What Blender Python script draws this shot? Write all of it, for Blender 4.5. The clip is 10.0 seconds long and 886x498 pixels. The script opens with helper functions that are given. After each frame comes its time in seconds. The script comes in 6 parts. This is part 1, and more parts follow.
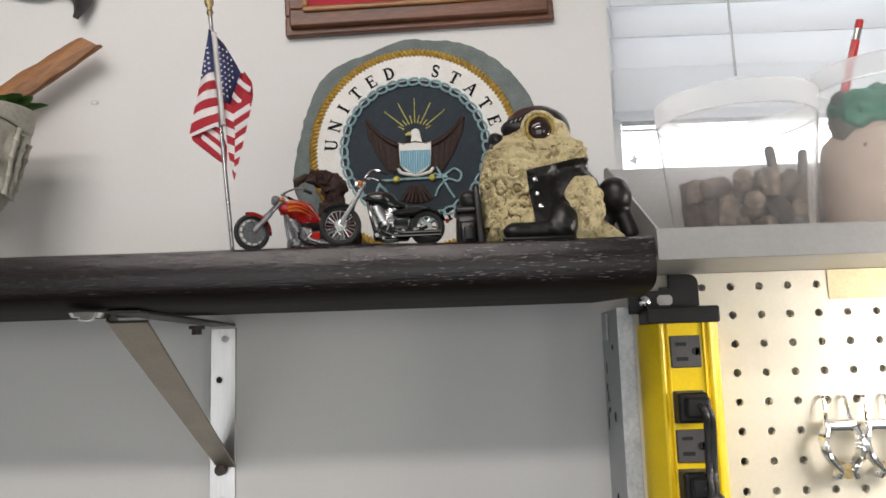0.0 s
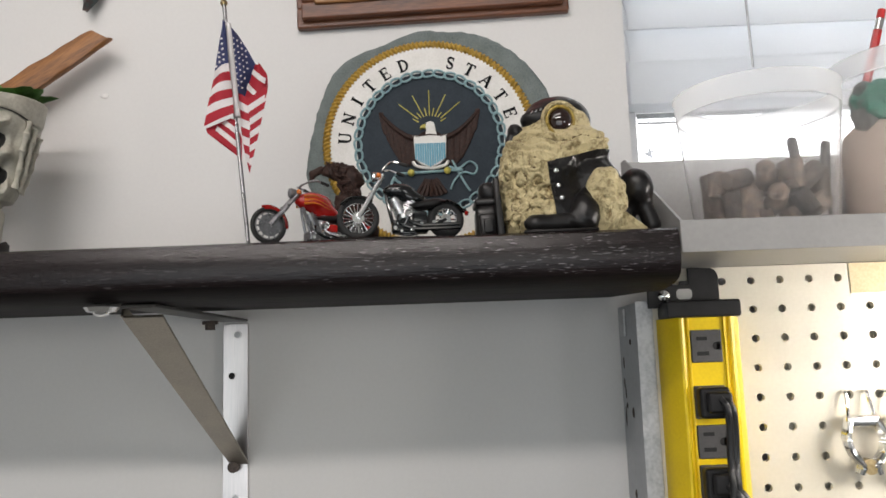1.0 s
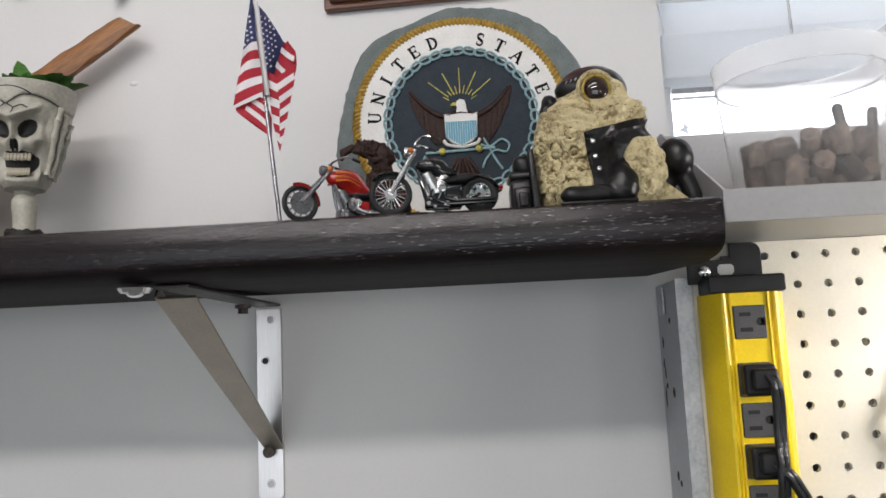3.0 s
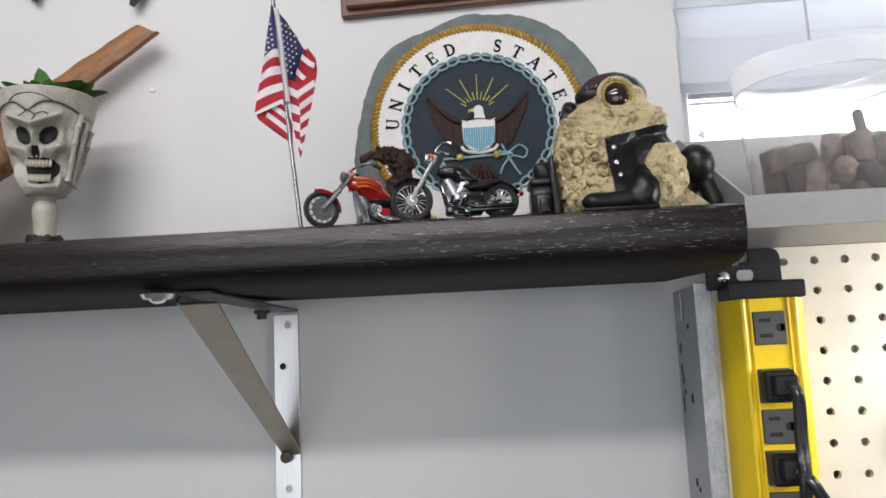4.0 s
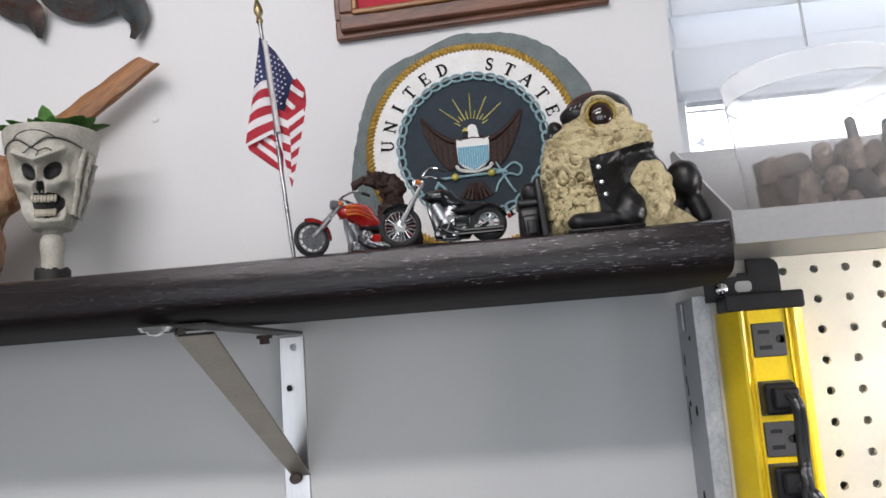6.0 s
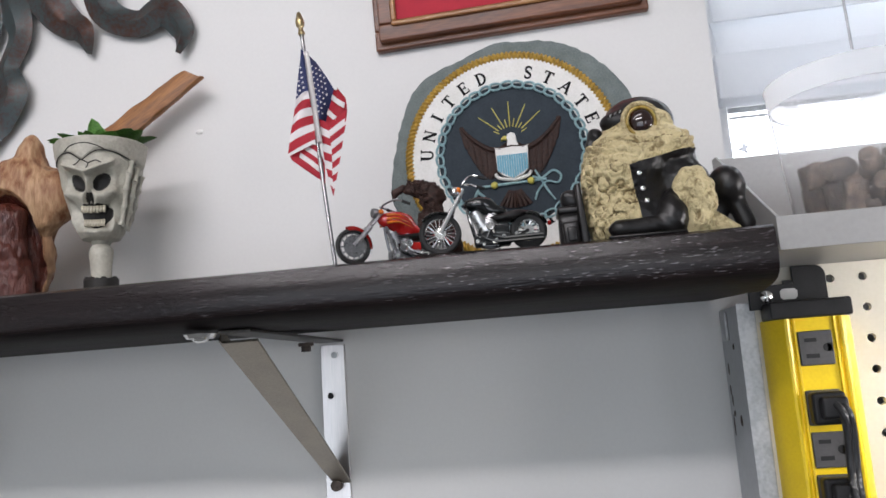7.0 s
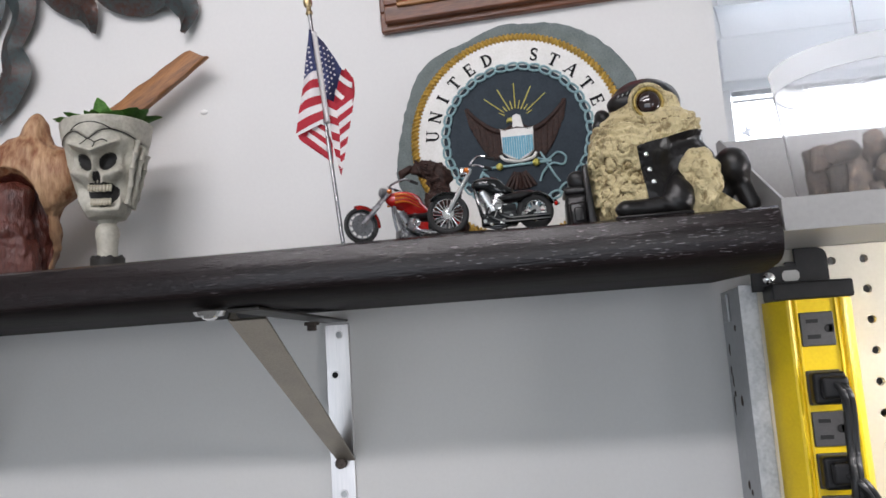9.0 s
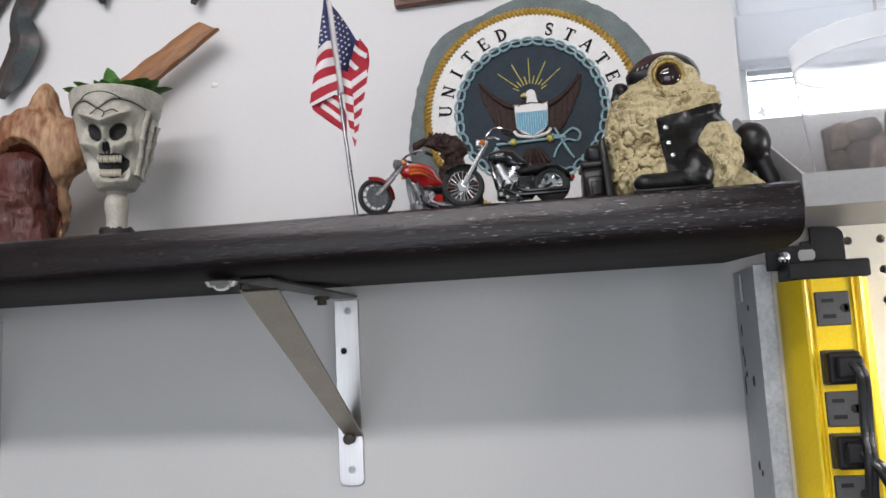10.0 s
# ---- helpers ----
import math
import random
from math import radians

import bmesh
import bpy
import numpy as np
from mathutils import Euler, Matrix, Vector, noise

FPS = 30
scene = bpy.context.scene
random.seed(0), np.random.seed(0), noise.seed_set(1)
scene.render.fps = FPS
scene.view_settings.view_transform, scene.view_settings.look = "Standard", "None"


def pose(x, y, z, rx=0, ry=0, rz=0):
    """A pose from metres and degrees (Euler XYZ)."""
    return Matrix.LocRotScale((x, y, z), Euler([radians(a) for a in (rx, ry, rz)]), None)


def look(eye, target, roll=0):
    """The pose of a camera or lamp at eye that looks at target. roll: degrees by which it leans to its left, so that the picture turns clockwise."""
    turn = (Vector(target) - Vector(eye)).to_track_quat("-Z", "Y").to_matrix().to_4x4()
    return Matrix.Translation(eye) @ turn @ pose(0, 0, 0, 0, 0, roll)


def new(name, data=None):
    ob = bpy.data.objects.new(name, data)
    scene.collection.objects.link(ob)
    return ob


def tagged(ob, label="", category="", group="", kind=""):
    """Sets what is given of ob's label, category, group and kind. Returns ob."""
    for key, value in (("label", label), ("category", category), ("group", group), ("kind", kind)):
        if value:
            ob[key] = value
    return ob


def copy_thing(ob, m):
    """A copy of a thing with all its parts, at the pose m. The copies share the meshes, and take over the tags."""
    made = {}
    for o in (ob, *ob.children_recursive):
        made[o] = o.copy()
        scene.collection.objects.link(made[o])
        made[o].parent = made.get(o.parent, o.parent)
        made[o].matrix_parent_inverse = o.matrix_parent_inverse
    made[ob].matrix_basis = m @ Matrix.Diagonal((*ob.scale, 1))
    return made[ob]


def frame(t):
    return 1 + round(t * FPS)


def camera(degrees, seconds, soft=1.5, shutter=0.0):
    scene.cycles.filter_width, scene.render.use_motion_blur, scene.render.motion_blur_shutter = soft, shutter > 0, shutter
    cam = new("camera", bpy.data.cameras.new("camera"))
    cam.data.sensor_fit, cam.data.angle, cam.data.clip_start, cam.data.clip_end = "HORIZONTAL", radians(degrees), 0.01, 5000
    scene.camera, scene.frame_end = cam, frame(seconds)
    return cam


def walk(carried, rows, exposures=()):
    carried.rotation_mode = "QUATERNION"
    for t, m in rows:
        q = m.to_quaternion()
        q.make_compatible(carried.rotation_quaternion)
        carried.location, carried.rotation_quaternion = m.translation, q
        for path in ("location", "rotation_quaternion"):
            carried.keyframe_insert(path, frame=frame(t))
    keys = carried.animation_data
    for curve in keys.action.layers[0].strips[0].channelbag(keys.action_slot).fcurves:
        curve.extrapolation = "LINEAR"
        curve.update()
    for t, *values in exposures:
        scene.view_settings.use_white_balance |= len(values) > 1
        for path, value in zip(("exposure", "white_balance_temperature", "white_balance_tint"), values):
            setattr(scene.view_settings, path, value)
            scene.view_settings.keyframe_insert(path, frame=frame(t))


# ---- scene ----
cam = camera(59.1, 10.0, soft=1.6)
PATH = [
    (0, (-0.242, -0.704, 1.545), (-0.282, 1.276, 1.821), -1.8),
    (0.5, (-0.252, -0.707, 1.546), (-0.296, 1.272, 1.831), -1.4),
    (1, (-0.255, -0.695, 1.543), (-0.3, 1.286, 1.814), -1.9),
    (1.5, (-0.262, -0.691, 1.542), (-0.337, 1.287, 1.831), -1.8),
    (2, (-0.255, -0.684, 1.535), (-0.281, 1.298, 1.798), -1.4),
    (2.5, (-0.254, -0.684, 1.535), (-0.334, 1.297, 1.8), -2.2),
    (3, (-0.261, -0.682, 1.531), (-0.377, 1.297, 1.792), -2.6),
    (4.5, (-0.271, -0.685, 1.533), (-0.407, 1.291, 1.81), -2.5),
    (5, (-0.266, -0.684, 1.53), (-0.393, 1.295, 1.795), -1.9),
    (5.2, (-0.266, -0.688, 1.534), (-0.418, 1.284, 1.829), -2.3),
    (6.3, (-0.236, -0.688, 1.546), (-0.455, 1.28, 1.827), -4.7),
    (6.5, (-0.238, -0.685, 1.544), (-0.497, 1.278, 1.826), -4.3),
    (7, (-0.243, -0.69, 1.543), (-0.541, 1.262, 1.861), -4.0),
    (7.5, (-0.25, -0.697, 1.546), (-0.576, 1.252, 1.854), -3.7),
    (8, (-0.256, -0.695, 1.541), (-0.57, 1.26, 1.825), -3.5),
    (8.5, (-0.254, -0.698, 1.541), (-0.571, 1.257, 1.826), -3.7),
    (9, (-0.251, -0.696, 1.539), (-0.542, 1.263, 1.818), -3.7),
    (9.5, (-0.256, -0.694, 1.535), (-0.55, 1.267, 1.795), -3.4),
    (10, (-0.262, -0.691, 1.53), (-0.559, 1.272, 1.776), -2.9),
]
LIGHT = [(0.0, -0.10, 6880, 13), (2.5, -0.10, 6620, 13), (4.5, 0.06, 6380, 15), (7.0, 0.06, 6340, 15), (10.0, 0.05, 6340, 15)]
walk(cam, [(t, look(eye, target, roll)) for t, eye, target, roll in PATH], LIGHT)

# ==== world, light ====
world = bpy.data.worlds.new("sky")
scene.world = world
world.use_nodes = True
wn = world.node_tree.nodes
sky = wn.new("ShaderNodeTexSky")
sky.sky_type, sky.sun_disc = "NISHITA", False
sky.sun_elevation, sky.sun_rotation = radians(40), radians(150)
world.node_tree.links.new(sky.outputs[0], wn["Background"].inputs[0])
wn["Background"].inputs[1].default_value = 0.12


def area_lamp(name, m, sx, sy, power, colour):
    data = bpy.data.lights.new(name, "AREA")
    data.shape, data.size, data.size_y, data.energy, data.color = "RECTANGLE", sx, sy, power, colour
    ob = new(name, data)
    ob.matrix_world = m
    return ob


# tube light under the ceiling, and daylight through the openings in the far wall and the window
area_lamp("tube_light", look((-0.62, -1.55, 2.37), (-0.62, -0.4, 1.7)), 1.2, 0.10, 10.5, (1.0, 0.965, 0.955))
# unseen fill tube, added to brighten the wall above the shelf
area_lamp("upper_wall_fill_light", look((-0.70, -0.80, 2.40), (-0.70, -0.3, 1.7)), 1.2, 0.10, 3.6, (1.0, 0.965, 0.955))
area_lamp("back_window_daylight", look((2.45, -4.45, 1.45), (2.45, 0, 1.45)), 0.9, 0.8, 13, (0.80, 0.905, 1.0))
area_lamp("back_door_daylight", look((-0.9, -4.45, 1.05), (-0.9, 0, 1.2)), 3.5, 1.9, 37, (0.80, 0.905, 1.0))
area_lamp("window_daylight", look((0.42, 0.30, 1.98), (0.42, -1.0, 1.8)), 0.9, 0.6, 3, (0.92, 0.96, 1.0))
area_lamp("work_lamp_light", look((0.275, -0.185, 1.575), (0.145, 0.0, 1.530)), 0.15, 0.15, 2.1, (1.0, 0.97, 0.93))

# ==== materials ====
M = {}


def mat(name, c1, c2=None, scale=40, rough=0.5, metal=0.0, bump=0.1, fine=400, stretch=(1, 1, 1), coat=0.0, spread=0.12, mix=0.5, detail=4, random_tint=0.0, spec=0.5, dist=0.001, warp=0.0):
    """A procedural surface: two colours mixed by large stains, a finer grain, and a fine relief."""
    m = bpy.data.materials.new(name)
    m.use_nodes = True
    n, l = m.node_tree.nodes, m.node_tree.links
    b = n["Principled BSDF"]
    tc = n.new("ShaderNodeTexCoord")
    mp = n.new("ShaderNodeMapping")
    mp.inputs["Scale"].default_value = stretch
    l.new(tc.outputs["Object"], mp.inputs[0])
    big, small = n.new("ShaderNodeTexNoise"), n.new("ShaderNodeTexNoise")
    for t, s in ((big, scale), (small, fine)):
        t.inputs["Scale"].default_value, t.inputs["Detail"].default_value, t.inputs["Distortion"].default_value = s, detail, warp
        l.new(mp.outputs[0], t.inputs["Vector"])
    c2 = c2 or tuple(x * 0.75 for x in c1)
    add = n.new("ShaderNodeMath")
    add.operation = "MULTIPLY_ADD"
    add.inputs[1].default_value = 0.45
    l.new(small.outputs["Fac"], add.inputs[0])
    half = n.new("ShaderNodeMath")
    half.operation = "MULTIPLY"
    half.inputs[1].default_value = 0.55
    l.new(big.outputs["Fac"], half.inputs[0])
    l.new(half.outputs[0], add.inputs[2])
    ramp = n.new("ShaderNodeValToRGB")
    ramp.color_ramp.elements[0].position, ramp.color_ramp.elements[1].position = mix - spread, mix + spread
    ramp.color_ramp.elements[0].color, ramp.color_ramp.elements[1].color = (*c2, 1), (*c1, 1)
    l.new(add.outputs[0], ramp.inputs[0])
    colour = ramp.outputs[0]
    if random_tint:
        info, hsv = n.new("ShaderNodeObjectInfo"), n.new("ShaderNodeHueSaturation")
        rng = n.new("ShaderNodeMapRange")
        rng.inputs["To Min"].default_value, rng.inputs["To Max"].default_value = 1 - random_tint, 1 + random_tint
        l.new(info.outputs["Random"], rng.inputs["Value"])
        l.new(rng.outputs[0], hsv.inputs["Value"])
        l.new(colour, hsv.inputs["Color"])
        colour = hsv.outputs[0]
    l.new(colour, b.inputs["Base Color"])
    rr = n.new("ShaderNodeMapRange")
    rr.inputs["To Min"].default_value, rr.inputs["To Max"].default_value = max(0.02, rough - 0.10), min(1, rough + 0.10)
    l.new(big.outputs["Fac"], rr.inputs["Value"])
    l.new(rr.outputs[0], b.inputs["Roughness"])
    b.inputs["Metallic"].default_value, b.inputs["Coat Weight"].default_value = metal, coat
    b.inputs["Specular IOR Level"].default_value = spec
    if bump:
        bp = n.new("ShaderNodeBump")
        bp.inputs["Strength"].default_value, bp.inputs["Distance"].default_value = bump, dist
        l.new(add.outputs[0], bp.inputs["Height"])
        l.new(bp.outputs[0], b.inputs["Normal"])
    M[name] = m
    return m


def clear(name, colour, rough, ior=1.45, fog=0.0, milky=0.0):
    m = bpy.data.materials.new(name)
    m.use_nodes = True
    n, l = m.node_tree.nodes, m.node_tree.links
    b = n["Principled BSDF"]
    b.inputs["Base Color"].default_value, b.inputs["Roughness"].default_value, b.inputs["IOR"].default_value = (*colour, 1), rough, ior
    b.inputs["Transmission Weight"].default_value = 1.0 - fog
    if milky:
        tl, mxs = n.new("ShaderNodeBsdfTranslucent"), n.new("ShaderNodeMixShader")
        tl.inputs[0].default_value = (0.95, 0.95, 0.95, 1)
        mxs.inputs[0].default_value = milky
        l.new(b.outputs[0], mxs.inputs[1])
        l.new(tl.outputs[0], mxs.inputs[2])
        l.new(mxs.outputs[0], n["Material Output"].inputs[0])
    M[name] = m
    return m


mat("wall_paint", (0.76, 0.755, 0.74), (0.72, 0.715, 0.70), scale=5, fine=260, rough=0.55, bump=0.10, spread=0.2)
mat("room_paint", (0.72, 0.71, 0.68), (0.66, 0.65, 0.62), scale=3, fine=120, rough=0.7, bump=0.05)
mat("concrete", (0.30, 0.29, 0.27), (0.20, 0.20, 0.19), scale=4, fine=90, rough=0.8, bump=0.3)
wood = mat("black_wood", (0.017, 0.0105, 0.0105), (0.006, 0.0038, 0.004), scale=14, fine=60, stretch=(1, 14, 14), rough=0.23, bump=0.35, spread=0.16, detail=6, spec=0.40, dist=0.0012)
# light dashes along the grain: rubbed pores, and glints painted into the colour
wn_, wl_ = wood.node_tree.nodes, wood.node_tree.links
bs = wn_["Principled BSDF"]
old = bs.inputs["Base Color"].links[0].from_socket
tc_, mp_, nz_, rp_ = wn_.new("ShaderNodeTexCoord"), wn_.new("ShaderNodeMapping"), wn_.new("ShaderNodeTexNoise"), wn_.new("ShaderNodeValToRGB")
mp_.inputs["Scale"].default_value = (120, 700, 1100)
nz_.inputs["Scale"].default_value, nz_.inputs["Detail"].default_value = 1.0, 2.0
# duller copy of the wood; the underside's shade is put into its finish
wood2 = mat("raw_black_wood", (0.017, 0.012, 0.0115), (0.006, 0.005, 0.005), scale=14, fine=60, stretch=(1, 14, 14), rough=0.6, bump=0.6, spec=0.12)
rp_.color_ramp.elements[0].position, rp_.color_ramp.elements[1].position = 0.63, 0.71
wl_.new(tc_.outputs["Object"], mp_.inputs[0])
wl_.new(mp_.outputs[0], nz_.inputs["Vector"])
wl_.new(nz_.outputs["Fac"], rp_.inputs[0])
mx_ = wn_.new("ShaderNodeMix")
mx_.data_type = "RGBA"
mx_.inputs["B"].default_value = (0.23, 0.22, 0.23, 1)
patch_, pr_, pm_ = wn_.new("ShaderNodeTexNoise"), wn_.new("ShaderNodeMapRange"), wn_.new("ShaderNodeMath")
patch_.inputs["Scale"].default_value = 7.0
pr_.inputs["From Min"].default_value, pr_.inputs["From Max"].default_value = 0.36, 0.55
pm_.operation = "MULTIPLY"
wl_.new(tc_.outputs["Object"], patch_.inputs["Vector"])
wl_.new(patch_.outputs["Fac"], pr_.inputs["Value"])
wl_.new(pr_.outputs[0], pm_.inputs[0])
wl_.new(rp_.outputs[0], pm_.inputs[1])
# the painted glints get denser towards the board's right end
sep_, er_, em_ = wn_.new("ShaderNodeSeparateXYZ"), wn_.new("ShaderNodeMapRange"), wn_.new("ShaderNodeMath")
er_.inputs["From Min"].default_value, er_.inputs["From Max"].default_value = -0.55, -0.20
er_.inputs["To Min"].default_value, er_.inputs["To Max"].default_value = 0.15, 1.0
em_.operation = "MULTIPLY"
wl_.new(tc_.outputs["Object"], sep_.inputs[0])
wl_.new(sep_.outputs["X"], er_.inputs["Value"])
wl_.new(pm_.outputs[0], em_.inputs[0])
wl_.new(er_.outputs[0], em_.inputs[1])
wl_.new(em_.outputs[0], mx_.inputs["Factor"])
wl_.new(old, mx_.inputs["A"])
wl_.new(mx_.outputs["Result"], bs.inputs["Base Color"])
# saw marks across the front edge
sm_, sz_, sb_ = wn_.new("ShaderNodeMapping"), wn_.new("ShaderNodeTexNoise"), wn_.new("ShaderNodeBump")
sm_.inputs["Scale"].default_value = (260, 60, 330)
sz_.inputs["Scale"].default_value, sz_.inputs["Detail"].default_value = 1.0, 2.0
sb_.inputs["Strength"].default_value, sb_.inputs["Distance"].default_value = 0.20, 0.0010
wl_.new(tc_.outputs["Object"], sm_.inputs[0])
wl_.new(sm_.outputs[0], sz_.inputs["Vector"])
wl_.new(sz_.outputs["Fac"], sb_.inputs["Height"])
wl_.new(bs.inputs["Normal"].links[0].from_socket, sb_.inputs["Normal"])
wl_.new(sb_.outputs[0], bs.inputs["Normal"])
mat("stainless", (0.74, 0.71, 0.71), (0.62, 0.61, 0.61), scale=30, fine=900, stretch=(1, 1, 0.05), rough=0.34, metal=0.92, bump=0.04)
mat("brushed_steel", (0.42, 0.38, 0.32), (0.33, 0.30, 0.26), scale=30, fine=700, rough=0.38, metal=1.0, bump=0.06)
mat("dark_steel", (0.075, 0.07, 0.065), (0.04, 0.036, 0.033), scale=40, fine=300, rough=0.45, metal=0.6, bump=0.1)
mat("zinc", (0.55, 0.56, 0.57), (0.38, 0.39, 0.40), scale=60, fine=300, rough=0.48, metal=0.7, bump=0.15)
mat("side_paint", (0.46, 0.48, 0.50), (0.35, 0.37, 0.39), scale=30, fine=160, rough=0.5, bump=0.25, spread=0.2)
mat("dirt", (0.10, 0.08, 0.07), (0.05, 0.04, 0.035), scale=200, rough=0.9)
mat("chrome", (0.92, 0.92, 0.92), (0.84, 0.84, 0.84), rough=0.14, metal=1.0, bump=0.0)
mat("satin_chrome", (0.80, 0.80, 0.81), (0.62, 0.62, 0.63), scale=300, rough=0.30, metal=1.0, bump=0.05)
mat("brass", (0.55, 0.43, 0.24), (0.36, 0.26, 0.13), scale=150, rough=0.3, metal=1.0, bump=0.05)
mat("pegboard_paint", (0.70, 0.66, 0.56), (0.64, 0.60, 0.50), scale=9, fine=300, rough=0.20, bump=0.03, spread=0.2)
mat("tray_metal", (0.40, 0.395, 0.385), (0.34, 0.335, 0.325), scale=18, fine=300, rough=0.42, metal=0.25, bump=0.06, spread=0.2)
mat("yellow_paint", (0.92, 0.66, 0.010), (0.84, 0.58, 0.008), scale=30, fine=400, rough=0.33, bump=0.03, spec=0.35)
mat("black_plastic", (0.014, 0.013, 0.014), (0.009, 0.009, 0.009), scale=90, fine=900, rough=0.42, bump=0.05, spec=0.3)
mat("grey_plastic", (0.075, 0.072, 0.075), (0.055, 0.053, 0.055), scale=90, fine=900, rough=0.42, bump=0.05)
mat("slot_black", (0.004, 0.004, 0.004), (0.003, 0.003, 0.003), rough=0.6, bump=0)
mat("cable_rubber", (0.014, 0.014, 0.015), (0.010, 0.010, 0.010), rough=0.35, bump=0.05)
mat("white_plastic", (0.78, 0.79, 0.80), (0.72, 0.73, 0.74), scale=20, rough=0.4, bump=0.03)
mat("masking_tape", (0.62, 0.53, 0.33), (0.52, 0.43, 0.25), scale=40, fine=500, rough=0.6, bump=0.2)
mat("stone", (0.20, 0.235, 0.23), (0.10, 0.125, 0.12), scale=70, fine=600, rough=0.75, bump=1.0, spread=0.2, dist=0.002)
mat("navy", (0.034, 0.046, 0.058), (0.024, 0.034, 0.044), scale=60, fine=500, rough=0.6, bump=0.3, spec=0.15)
mat("white_enamel", (0.78, 0.77, 0.74), (0.68, 0.67, 0.63), scale=50, fine=500, rough=0.5, bump=0.15)
mat("gold_paint", (0.50, 0.31, 0.045), (0.30, 0.17, 0.02), scale=200, fine=900, rough=0.5, bump=0.2)
mat("ray_gold", (0.62, 0.55, 0.12), (0.42, 0.36, 0.06), scale=200, rough=0.5)
mat("chain_blue", (0.28, 0.44, 0.46), (0.17, 0.29, 0.32), scale=300, rough=0.5, bump=0.1)
mat("shield_blue", (0.15, 0.42, 0.54), (0.10, 0.31, 0.42), scale=300, rough=0.5, bump=0.1)
mat("feather_brown", (0.052, 0.027, 0.021), (0.020, 0.011, 0.009), scale=300, fine=900, rough=0.55, bump=0.6, spec=0.2)
mat("letter_black", (0.008, 0.008, 0.009), (0.005, 0.005, 0.006), rough=0.6, bump=0, spec=0.1)
mat("plaque_wood", (0.21, 0.072, 0.028), (0.060, 0.019, 0.009), scale=14, fine=70, stretch=(1, 9, 9), rough=0.38, bump=0.3, coat=0.1, spread=0.15)
mat("plaque_light", (0.40, 0.20, 0.075), (0.26, 0.11, 0.04), scale=14, fine=70, stretch=(1, 9, 9), rough=0.38, bump=0.2, coat=0.1)
mat("red_felt", (0.50, 0.035, 0.055), (0.42, 0.025, 0.045), scale=60, fine=900, rough=0.9, bump=0.2)
mat("cloth_red", (0.42, 0.012, 0.028), (0.33, 0.009, 0.021), scale=80, fine=1500, rough=0.75, bump=0.25)
mat("cloth_white", (0.76, 0.73, 0.72), (0.66, 0.63, 0.63), scale=80, fine=1500, rough=0.75, bump=0.25)
mat("cloth_blue", (0.030, 0.040, 0.130), (0.020, 0.028, 0.095), scale=80, fine=1500, rough=0.75, bump=0.25)
mat("toad_skin", (0.65, 0.55, 0.31), (0.27, 0.195, 0.085), scale=70, fine=240, rough=0.5, bump=1.0, spread=0.075, mix=0.44, detail=7, dist=0.006, warp=1.6)
mat("umber_wash", (0.20, 0.145, 0.060), (0.11, 0.075, 0.03), scale=120, fine=500, rough=0.6, bump=0.4)
mat("leather_black", (0.013, 0.012, 0.012), (0.007, 0.006, 0.006), scale=70, fine=500, rough=0.33, bump=0.2, coat=0.0, spec=0.4)
mat("eye_glass", (0.020, 0.006, 0.004), (0.010, 0.003, 0.002), rough=0.06, bump=0, coat=1.0)
mat("eye_gold", (0.42, 0.30, 0.06), (0.26, 0.17, 0.03), scale=200, rough=0.3, bump=0.1)
mat("bone", (0.55, 0.53, 0.45), (0.34, 0.32, 0.26), scale=60, fine=300, rough=0.45, bump=0.5, spread=0.20, mix=0.45, detail=6)
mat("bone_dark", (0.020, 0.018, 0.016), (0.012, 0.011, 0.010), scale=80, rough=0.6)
mat("teeth", (0.52, 0.48, 0.38), (0.34, 0.30, 0.22), scale=200, rough=0.45)
mat("leaf_green", (0.14, 0.32, 0.07), (0.07, 0.18, 0.035), scale=90, fine=600, rough=0.5, bump=0.3, random_tint=0.35)
mat("stick_wood", (0.42, 0.18, 0.055), (0.15, 0.062, 0.024), scale=16, fine=90, stretch=(1, 8, 8), rough=0.45, bump=0.5, spread=0.16)
mat("drift_wood", (0.50, 0.31, 0.17), (0.20, 0.066, 0.024), scale=16, fine=150, stretch=(1.3, 1, 0.3), rough=0.55, bump=1.0, spread=0.08, detail=7, dist=0.005)
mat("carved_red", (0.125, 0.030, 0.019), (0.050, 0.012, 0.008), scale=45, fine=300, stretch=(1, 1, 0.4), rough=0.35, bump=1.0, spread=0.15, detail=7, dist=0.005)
mat("copper_patina", (0.125, 0.155, 0.160), (0.150, 0.072, 0.052), scale=26, fine=240, rough=0.42, metal=0.30, bump=0.25, spread=0.10, mix=0.47)
mat("bike_red", (0.50, 0.018, 0.014), (0.42, 0.012, 0.010), rough=0.15, bump=0, coat=1.0)
mat("bike_orange", (0.75, 0.22, 0.02), (0.6, 0.12, 0.01), rough=0.15, bump=0, coat=1.0)
mat("bike_black", (0.006, 0.008, 0.009), (0.005, 0.005, 0.005), rough=0.14, bump=0, coat=0.6)
mat("tyre", (0.018, 0.018, 0.018), (0.012, 0.012, 0.012), scale=300, rough=0.7, bump=0.2)
mat("bike_grey", (0.33, 0.33, 0.34), (0.22, 0.22, 0.23), scale=200, rough=0.3, metal=0.8, bump=0.05)
mat("cork", (0.15, 0.11, 0.082), (0.010, 0.007, 0.006), scale=130, fine=420, rough=0.85, bump=1.0, spread=0.11, random_tint=0.75, dist=0.003, detail=7)
mat("foam_pink", (0.43, 0.355, 0.305), (0.34, 0.275, 0.23), scale=60, fine=700, rough=0.85, bump=0.4)
